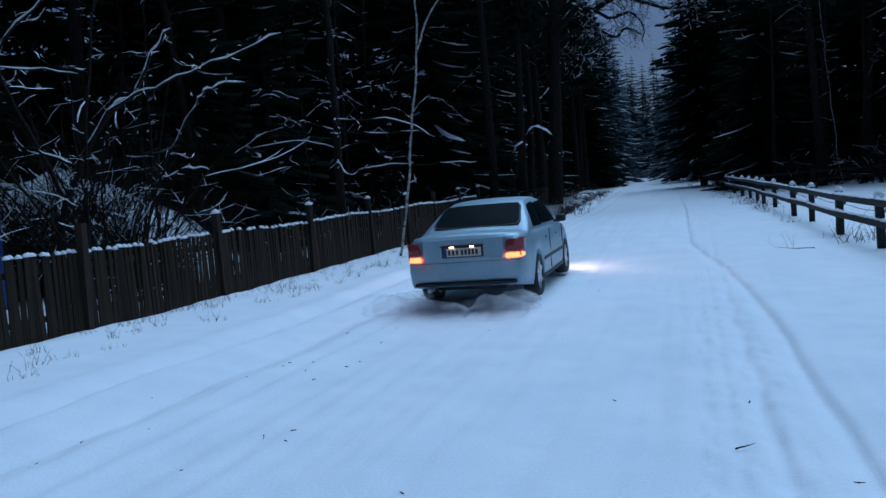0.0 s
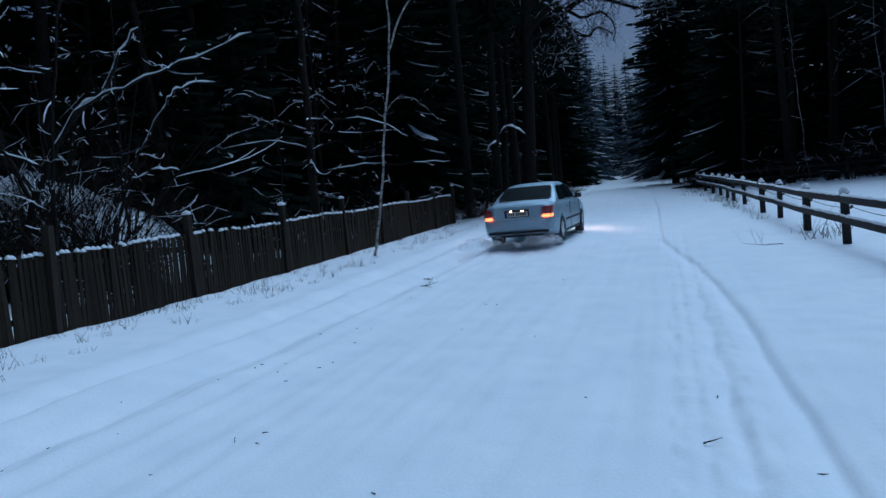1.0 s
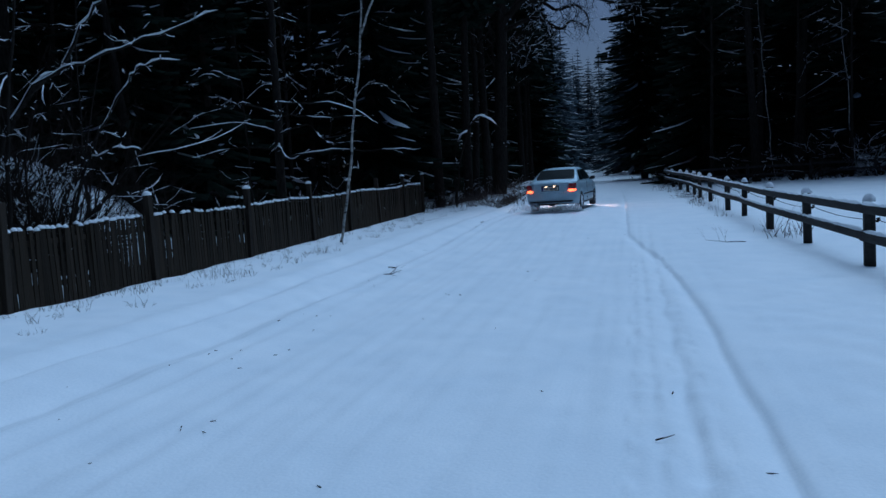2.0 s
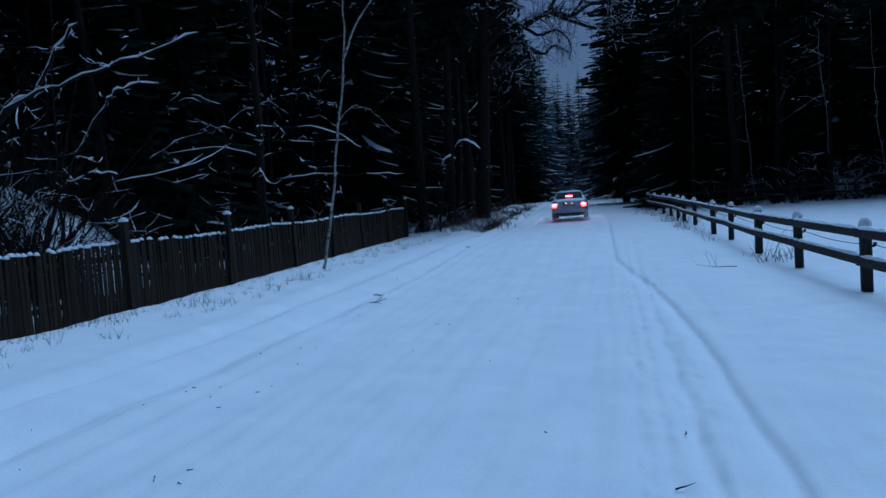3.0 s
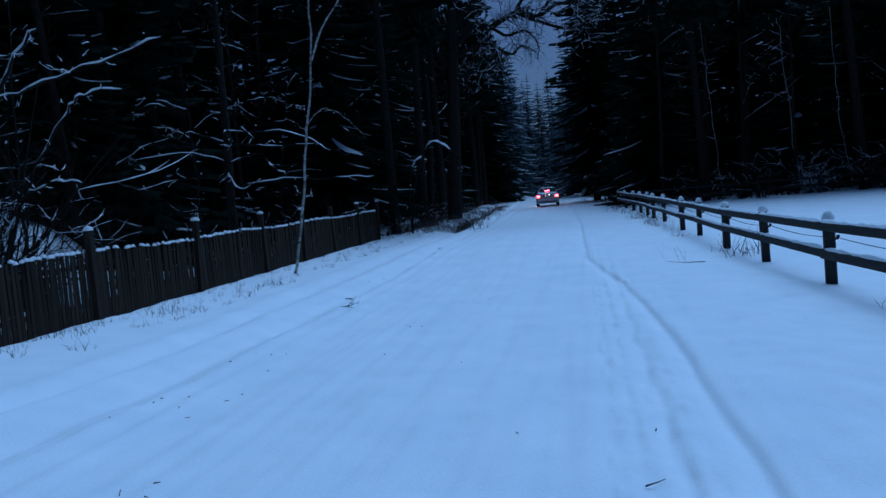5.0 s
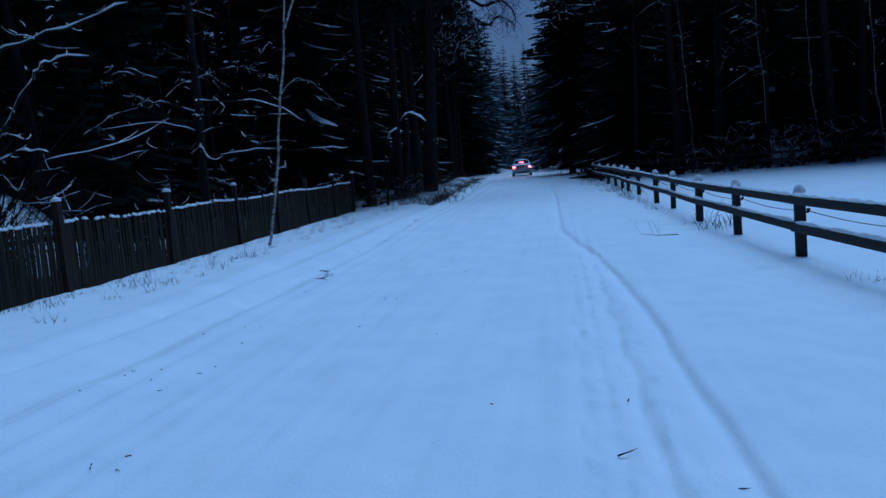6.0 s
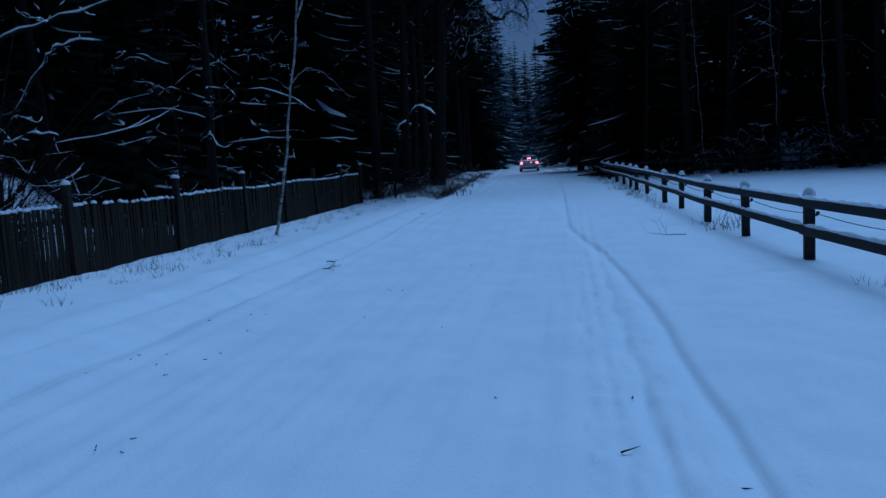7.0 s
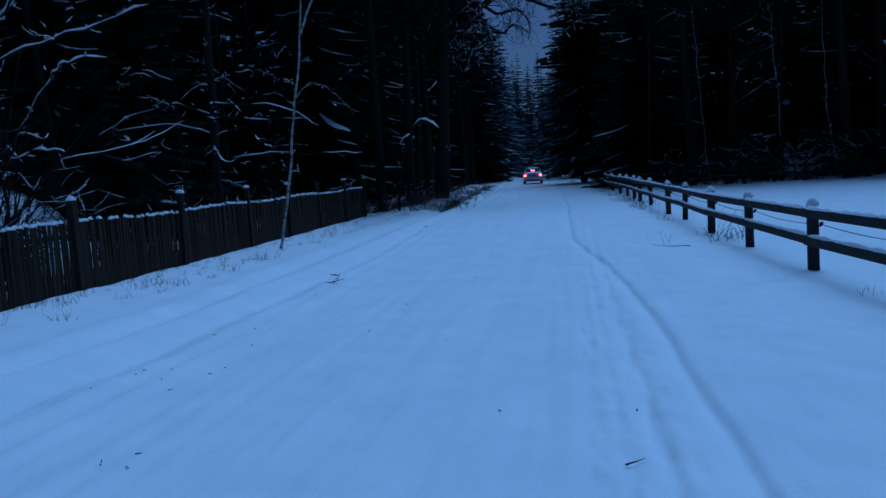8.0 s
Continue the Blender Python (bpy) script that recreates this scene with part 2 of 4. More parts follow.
# ---- post and rail fence along the field ----
def rail_fence():
    rng = random.Random(8)
    fence = tagged(new("rail_fence"), "dark wooden two-rail field fence with snow caps on its posts", "fence")
    ys = [5.3, 8.6, 11.9, 15.2, 18.15, 21.7, 24.2, 28.6, 31.35, 33.9, 36.3, 39.0, 42.7, 47.5]
    xs = [3.55, 3.40, 3.25, 3.16, 3.02, 2.98, 2.86, 2.80, 2.68, 2.66, 2.56, 2.40, 2.25, 2.08]
    bm = bmesh.new()
    box(bm, 0, 0, 0.40, 0.14, 0.14, 1.02, 0.02)
    post_me = bm_mesh("post", bm, RAIL_WOOD)
    s = Soup()
    s.lump((0, 0, 0), 0.095, 0.095, 0.125, rng)
    cap_me = s.mesh("snow_cap", SNOW_CAP)
    s = Soup()
    s.tube([Vector((0.06, 0, 0)), Vector((0.10, 0, 0)), Vector((0.11, 0, 0.03)), Vector((0.11, 0, 0.05))], [0.012, 0.02, 0.028, 0.022], 8)
    knob_me = s.mesh("insulator", BARK)
    tops = []
    for x, y in zip(xs, ys):
        p = part("post", post_me, fence, m=pose(x, y, gz(x, y), rng.uniform(-3, 3), rng.uniform(-4, 2), rng.uniform(-10, 10)))
        part("snow_cap", cap_me, p, m=pose(0, 0, 0.895, 0, 0, rng.uniform(0, 90)))
        part("insulator", knob_me, p, "black wire insulator", m=pose(0, 0, 0.62))
        tops.append(Vector((x, y, gz(x, y))))
    for a, b in zip(tops, tops[1:]):
        d = b - a
        s = Soup()
        s.tube([a.lerp(b, k / 8) + Vector((0.11, 0, 0.63 - 0.05 * math.sin(math.pi * k / 8))) for k in range(9)], [0.006] * 9, 4)
        part("wire", s.mesh("wire", RAIL_WOOD), fence, "thin dark fence wire")
        for h in (0.43, 0.80):
            bm = bmesh.new()
            box(bm, 0, 0, 0, 0.05, d.length + 0.12, 0.125, 0.012)
            for v in bm.verts:
                v.co.z += rng.uniform(-0.008, 0.008)
            r = part("rail", bm_mesh("rail", bm, RAIL_WOOD), fence)
            mid = (a + b) / 2
            r.matrix_basis = Matrix.Translation((mid.x - 0.09, mid.y, mid.z + h + rng.uniform(-0.015, 0.015))) @ d.to_track_quat("Y", "Z").to_matrix().to_4x4()
            s = Soup()
            pts = [Vector((0, -d.length / 2 + d.length * k / 24, 0.058)) for k in range(25)]
            s.snow_strip(pts, 0.028, 0.045, rng)
            part("snow", s.mesh("snow", SNOW_CAP), r)


picket_fence()
rail_fence()

# ---- trees ----
def limb(start, way, length, r0, rng, bend=0.0, wobble=0.12, n=7):
    """A bent limb: its points and radii."""
    pts, d, p = [start.copy()], way.normalized(), start.copy()
    for i in range(n):
        d = (d + Vector((rng.uniform(-1, 1), rng.uniform(-1, 1), rng.uniform(-1, 1))) * wobble + Vector((0, 0, bend / n))).normalized()
        p = p + d * (length / n)
        pts.append(p.copy())
    return pts, [r0 * (1 - 0.8 * i / n) for i in range(n + 1)]


def grow(wood, snow, start, way, length, r0, rng, depth, bend=0.0, snowy=0.7, twigs=4, wobble=0.14):
    pts, rad = limb(start, way, length, r0, rng, bend, wobble, 6 if depth else 4)
    wood.tube(pts, rad, 6 if r0 > 0.06 else (4 if r0 > 0.015 else 3))
    if snow is not None and rng.random() < snowy:
        d = pts[-1] - pts[0]
        if abs(d.z) < 0.85 * d.length:
            snow.snow_strip([p + Vector((0, 0, r * 0.7)) for p, r in zip(pts, rad)], max(0.008, r0 * 0.55), max(0.011, r0 * 0.65), rng)
    if depth:
        for k in range(twigs):
            i = rng.randint(1, len(pts) - 1)
            a = (pts[i] - pts[i - 1]).normalized()
            side = a.cross(Vector((rng.uniform(-1, 1), rng.uniform(-1, 1), rng.uniform(-0.4, 1)))).normalized()
            grow(wood, snow, pts[i], a * rng.uniform(0.4, 1.0) + side * rng.uniform(0.5, 1.0) + Vector((0, 0, 0.12)), length * rng.uniform(0.35, 0.6), rad[i] * 0.6, rng, depth - 1, bend * 0.6, snowy, max(2, twigs - 1), wobble)


def bare_tree(h, r, seed, crown_from=0.35, boughs=14, depth=2, reach=0.28, snowy=0.22, lean=0.03, mat=None):
    rng = random.Random(seed)
    tree = new("bare_tree")
    trunk, wood, snow = Soup(), Soup(), Soup()
    pts, rad = limb(Vector((0, 0, -0.2)), Vector((rng.uniform(-lean, lean), rng.uniform(-lean, lean), 1)), h, r, rng, 0, 0.03, 14)
    trunk.tube(pts, [r * (1.25 if i == 0 else 1 - 0.75 * i / 14) for i in range(15)], 9)
    for k in range(boughs):
        f = rng.uniform(crown_from, 0.98)
        i = min(13, int(f * 14))
        p = pts[i].lerp(pts[i + 1], f * 14 - i)
        w = rng.uniform(0, 2 * math.pi)
        grow(wood, snow, p, Vector((math.cos(w), math.sin(w), rng.uniform(0.1, 0.9))), h * reach * rng.uniform(0.5, 1.1) * (1.2 - 0.6 * f), r * 0.35, rng, depth, 0.15, snowy)
    part("trunk", trunk.mesh("trunk", mat or BARK), tree)
    part("crown", wood.mesh("crown", TWIG), tree, kind="stuff")
    if snow.v:
        part("snow", snow.mesh("snow", SNOW_CAP), tree, kind="stuff")
    return tree


def spruce(h, seed, skirt=0.05, spread=0.17, whorls=34, snowy=0.10, needles=None, column=1.0):
    rng = random.Random(seed)
    tree = new("spruce_tree")
    trunk, crown, snow = Soup(), Soup(), Soup()
    r = h * 0.011
    trunk.tube([Vector((0, 0, -0.2 + (h + 0.2) * i / 10)) for i in range(11)], [r * (1 - 0.93 * i / 10) for i in range(11)], 8)
    for k in range(whorls):
        f = skirt + (1 - skirt) * (k + rng.uniform(-0.3, 0.3)) / whorls
        z = h * min(f, 0.985)
        out = h * spread * min(1 - f, column) ** 0.8 + 0.25
        n = 13 if f < 0.6 else 9
        for j in range(n):
            w = 2 * math.pi * (j + rng.uniform(-0.35, 0.35)) / n + k * 1.7
            length = out * rng.uniform(0.5, 1.25)
            drop = rng.uniform(0.4, 0.8) * (1 - 0.5 * f)
            ax, ay = math.cos(w), math.sin(w)
            pts = []
            for i in range(5):
                u = i / 4
                pts.append(Vector((ax * length * u, ay * length * u, z - drop * length * u + 0.22 * length * u * u + rng.uniform(-0.04, 0.04))))
            side = Vector((-ay, ax, 0))
            for i in range(4):
                wide = length * 0.15 * (1 - 0.65 * i / 4) * rng.uniform(0.75, 1.25)
                for sgn in (-1, 1):
                    b = len(crown.v)
                    q = pts[i] + (pts[i + 1] - pts[i]) * rng.uniform(0.5, 1.0) + side * sgn * wide + Vector((ax, ay, 0)) * wide * 0.6 - Vector((0, 0, wide * rng.uniform(0.3, 0.9)))
                    q2 = pts[i] + side * sgn * wide * 0.55 - Vector((0, 0, wide * rng.uniform(0.4, 1.0)))
                    crown.v += [pts[i], pts[i + 1], q, q2]
                    crown.f += [(b, b + 1, b + 2), (b, b + 2, b + 3)]
            if rng.random() < snowy:
                a = rng.randint(1, 2)
                snow.snow_strip([p + Vector((0, 0, 0.02)) for p in pts[a:]], length * rng.uniform(0.03, 0.07), 0.045, rng)
    part("trunk", trunk.mesh("trunk", BARK), tree)
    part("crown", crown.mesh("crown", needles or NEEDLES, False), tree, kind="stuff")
    part("snow", snow.mesh("snow", SNOW_CAP), tree, kind="stuff")
    return tree


def pine(h, seed):
    """Tall straight trunk with dead stubs, and a ragged crown high up."""
    rng = random.Random(seed)
    tree = new("pine_tree")
    trunk, crown, stubs = Soup(), Soup(), Soup()
    r = 0.16 + 0.004 * h
    pts, rad = limb(Vector((0, 0, -0.2)), Vector((rng.uniform(-0.03, 0.03), rng.uniform(-0.03, 0.03), 1)), h, r, rng, 0, 0.012, 12)
    trunk.tube(pts, [r * (1 - 0.7 * i / 12) for i in range(13)], 8)
    for k in range(16):
        z = rng.uniform(0.12, 0.6)
        i = int(z * 12)
        w = rng.uniform(0, 6.28)
        q, qr = limb(pts[i], Vector((math.cos(w), math.sin(w), rng.uniform(-0.3, 0.2))), rng.uniform(0.5, 2.4), 0.025, rng, -0.2, 0.1, 4)
        stubs.tube(q, qr, 3)
    for k in range(70):
        f = rng.uniform(0.5, 1.0)
        i = min(11, int(f * 12))
        w = rng.uniform(0, 6.28)
        length = h * 0.14 * rng.uniform(0.4, 1.1) * (1.35 - f)
        q, qr = limb(pts[i], Vector((math.cos(w), math.sin(w), rng.uniform(-0.1, 0.5))), length, 0.03, rng, 0.1, 0.15, 4)
        stubs.tube(q, qr, 3)
        for p in q[1:]:
            for j in range(4):
                b = len(crown.v)
                d = Vector((rng.uniform(-1, 1), rng.uniform(-1, 1), rng.uniform(-0.5, 0.5))) * 0.55
                e = Vector((rng.uniform(-1, 1), rng.uniform(-1, 1), rng.uniform(-0.5, 0.5))) * 0.30
                crown.v += [p, p + d + e, p + d * 1.5, p + d - e]
                crown.f.append((b, b + 1, b + 2, b + 3))
    part("trunk", trunk.mesh("trunk", BARK), tree)
    part("branch", stubs.mesh("branch", TWIG), tree, kind="stuff")
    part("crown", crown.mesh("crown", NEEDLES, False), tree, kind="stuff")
    return tree


def bush(h, seed, stems=16, snowy=0.16):
    rng = random.Random(seed)
    thing = new("bush")
    wood, snow = Soup(), Soup()
    for k in range(stems):
        w = rng.uniform(0, 6.28)
        grow(wood, snow, Vector((rng.uniform(-0.3, 0.3), rng.uniform(-0.3, 0.3), -0.05)), Vector((math.cos(w) * 0.6, math.sin(w) * 0.6, 1)), h * rng.uniform(0.6, 1.1), 0.019, rng, 2, -0.5, snowy, 4, 0.2)
    part("branch", wood.mesh("branch", TWIG), thing, kind="stuff")
    part("snow", snow.mesh("snow", SNOW_CAP), thing, kind="stuff")
    return thing


def shaped_tree(name, stems, seed, wood_mat=None, snow_amount=0.9, twigs=6, twig_len=0.35, snow_w=1.0, depth=1, twig_r=0.014, jag=0.035, bare=0):
    """A tree whose main limbs run through a few given places; twigs grow from them."""
    rng = random.Random(seed)
    tree = new(name)
    for stem, (pts, r0, r1) in enumerate(stems):
        pts = [Vector(p) for p in pts]
        fine = []
        for a in range(len(pts) - 1):
            p0, p1, p2, p3 = pts[max(a - 1, 0)], pts[a], pts[a + 1], pts[min(a + 2, len(pts) - 1)]
            for k in range(5):
                u = k / 5
                q = 0.5 * ((2 * p1) + (p2 - p0) * u + (2 * p0 - 5 * p1 + 4 * p2 - p3) * u * u + (3 * p1 - p0 - 3 * p2 + p3) * u ** 3)
                fine.append(q + Vector((rng.uniform(-1, 1), rng.uniform(-1, 1), rng.uniform(-1, 1))) * jag)
        fine.append(pts[-1])
        n = len(fine) - 1
        rad = [r0 + (r1 - r0) * i / n for i in range(n + 1)]
        wood, snow, small = Soup(), Soup(), Soup()
        wood.tube(fine, rad, 7)
        length = sum((fine[i + 1] - fine[i]).length for i in range(n))
        flat = [abs((fine[min(i + 1, n)] - fine[max(i - 1, 0)]).normalized().z) < 0.86 for i in range(n + 1)]
        run = []
        for i in range(n + 1):
            if flat[i] and rng.random() < snow_amount:
                run.append(fine[i] + Vector((0, 0, rad[i] * 0.6)))
            if (not flat[i] or i == n or rng.random() > snow_amount) and len(run) > 1:
                snow.snow_strip(run, max(0.022, (r0 + r1) * 0.4) * snow_w, max(0.03, (r0 + r1) * 0.5) * snow_w, rng)
                run = []
        for k in range(int(twigs * length) if stem >= bare else 0):
            i = rng.randint(n // 5, n - 2)
            d = (fine[min(i + 1, n)] - fine[max(i - 1, 0)]).normalized()
            side = d.cross(Vector((rng.uniform(-1, 1), rng.uniform(-1, 1), rng.uniform(-0.5, 1)))).normalized()
            grow(small, snow, fine[i], d * rng.uniform(0.2, 1) + side + Vector((0, 0, 0.1)), twig_len * rng.uniform(0.4, 1.3), max(0.005, min(twig_r, rad[i] * 0.3)), rng, depth, -0.2, 0.4, 3, 0.34)
        limb_ob = part("limb", wood.mesh("limb", wood_mat or BARK), tree)
        if small.v:
            part("twig", small.mesh("twig", TWIG), limb_ob, kind="stuff")
        if snow.v:
            part("snow", snow.mesh("snow", SNOW_CAP), limb_ob, kind="stuff")
    return tree


def place_forest():
    rng = random.Random(21)
    kinds = {
        "spruce": ([spruce(19, 1), spruce(16, 2, 0.03, 0.2, 30), spruce(23, 3, 0.08, 0.15, 38)], "dark green spruce with snow on its drooping boughs", "spruce"),
        "pine": ([pine(21, 4), pine(24, 5), pine(18, 6)], "tall dark pine with a bare trunk and ragged crown", "pine"),
        "bare": ([bare_tree(15, 0.16, 7), bare_tree(18, 0.2, 8), bare_tree(12, 0.11, 9)], "leafless dark forest tree with snow on its branches", "tree"),
        "snowy": ([spruce(20, 15, 0.07, 0.19, 32, 0.45, HAZED), spruce(24, 16, 0.08, 0.17, 36, 0.4, HAZED)], "tall spruce tinted for distance haze, with heavy snow on its boughs", "spruce"),
        "snowbush": ([bush(2.3, 17, 24, 0.7), bush(1.8, 18, 22, 0.8)], "dense leafless bush thick with clinging snow", "bush"),
        "bush": ([bush(2.0, 10, 16, 0.05), bush(1.4, 11, 16, 0.05), bush(2.8, 12, 16, 0.05)], "leafless undergrowth with snow caught on its twigs", "bush"),
    }
    used = set()

    def put(kind, x, y, scale=1.0):
        obs, label, cat = kinds[kind]
        i = rng.randrange(len(obs))
        m = pose(x, y, float(lie(x, y)) - 0.05, rng.uniform(-2, 2), rng.uniform(-2, 2), rng.uniform(0, 360))
        if (kind, i) in used:
            ob = copy_thing(obs[i], m)
        else:
            used.add((kind, i))
            ob = obs[i]
            ob.matrix_basis = m
        s = scale * rng.uniform(0.85, 1.15)
        ob.scale = (s, s, s)
        tagged(ob, label, cat, "forest trees" if "bush" not in kind else "undergrowth")

    # wood behind the picket fence
    for row, x0 in enumerate((-15.5, -17.5, -20.5, -23.5, -26.5, -30, -34, -39)):
        y = -14.0 + row * 1.3
        while y < 46:
            if math.hypot((x0 + 17.0) / 4.3, (y - 16.5) / 5.0) < 1:
                y += 1.5
                continue
            put(rng.choice(("pine", "bare", "spruce", "pine") if row else ("bare", "pine", "pine")), x0 + rng.uniform(-1.3, 1.3), y)
            y += rng.uniform(2.2, 4.0)
    # both sides of the road farther on
    y = 34.0
    while y < 190:
        c = float(bend_of_road(y))
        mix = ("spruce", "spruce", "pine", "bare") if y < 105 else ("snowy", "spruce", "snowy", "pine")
        for row in range(4):
            put(rng.choice(("bare", "pine", "pine") if row == 0 and y < 75 else mix), c - 8.0 - 3.2 * row + rng.uniform(-0.7, 0.7), y + rng.uniform(-1, 1))
        if y > 54:
            for row in range(3):
                put(rng.choice(("bare", "pine", "pine") if row == 0 and y < 75 else mix), c + 5.6 + 3.2 * row + rng.uniform(-0.7, 0.7), y + rng.uniform(-1, 1))
        y += 4.0 if y < 90 else 6.5
    # edge of the wood across the field
    for row in range(3):
        x = 4.5
        while x < 50:
            put(rng.choice(("pine", "bare", "spruce", "pine")), x, 44.5 + row * 4 - 0.10 * (x - 6) + rng.uniform(-1, 1))
            x += rng.uniform(1.9, 3.4)
    # tall snowy spruce that narrows the road's gap, and haze-tinted ones on the far bend
    tall = spruce(27, 91, 0.12, 0.15, 48, 0.22, None, 0.62)
    tall.matrix_basis = pose(1.1, 63.0, float(lie(1.1, 63.0)) - 0.05)
    tagged(tall, "tall dark spruce with snow along its drooping boughs", "spruce", "forest trees")
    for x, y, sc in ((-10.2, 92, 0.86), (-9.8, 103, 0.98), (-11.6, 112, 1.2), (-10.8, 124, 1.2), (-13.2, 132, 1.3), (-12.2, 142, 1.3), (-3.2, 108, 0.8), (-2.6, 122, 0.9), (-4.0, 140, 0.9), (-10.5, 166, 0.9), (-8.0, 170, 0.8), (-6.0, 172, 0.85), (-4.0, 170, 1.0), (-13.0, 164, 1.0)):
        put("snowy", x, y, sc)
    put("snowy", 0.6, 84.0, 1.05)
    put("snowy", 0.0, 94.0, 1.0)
    for k in range(16):
        put("bush", rng.uniform(-17, -12.5), rng.uniform(12.5, 16.5), 1.1)
    for k in range(24):
        put("bush", rng.uniform(-17.0, -11.8), rng.uniform(12.0, 16.8), rng.uniform(1.1, 1.8))
    for k in range(30):
        put("bush", rng.uniform(5, 34), 41.6 + rng.uniform(0, 3))
    for k in range(14):
        put("bush", -10.2 - rng.uniform(0, 4), rng.uniform(5, 33))
    for k in range(60):
        y = 32.5 + 45 * rng.random() ** 1.4
        put("bush", float(bend_of_road(y)) - 6.3 - rng.uniform(0.4, 3.0), y, rng.uniform(0.25, 0.6))
    for k in range(5):
        put("snowbush", rng.uniform(4, 26), 42.2 + rng.uniform(0, 2.5), rng.uniform(0.7, 1.1))
    for k in range(14):
        y = rng.uniform(50, 90)
        put("bush", float(bend_of_road(y)) + 3.0 + rng.uniform(0, 1.2), y, 0.45)
    for row in range(4):
        x = 8.0
        while x < 70:
            put(rng.choice(("spruce", "pine", "spruce")), x, 62 + row * 5 - 0.25 * x + rng.uniform(-1.5, 1.5), 1.05)
            x += rng.uniform(2.4, 3.6)
    # where the road ends in the distance
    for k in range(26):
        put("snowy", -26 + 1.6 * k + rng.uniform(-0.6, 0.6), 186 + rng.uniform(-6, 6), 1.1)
    for k in range(24):
        put("bush", -22 + 1.2 * k, 178 + rng.uniform(-1, 1), 1.6)
    # unseen trees added behind the camera to keep light off the wood ahead
    for row in range(3):
        x = -16.0
        while x < 44:
            put(rng.choice(("spruce", "pine", "spruce")), x, -13 - 3.5 * row + rng.uniform(-1, 1))
            x += rng.uniform(2.4, 3.6)
    # two more unseen rows added on the right, shutting out low sky
    for row in range(2):
        for k in range(18):
            put(rng.choice(("spruce", "pine", "bare")), 42 + 4 * row + rng.uniform(-1, 1), -10 + 3.1 * k)


place_forest()


def at_ground(x, y, dz=0.0):
    return (x, y, gz(x, y) + dz)


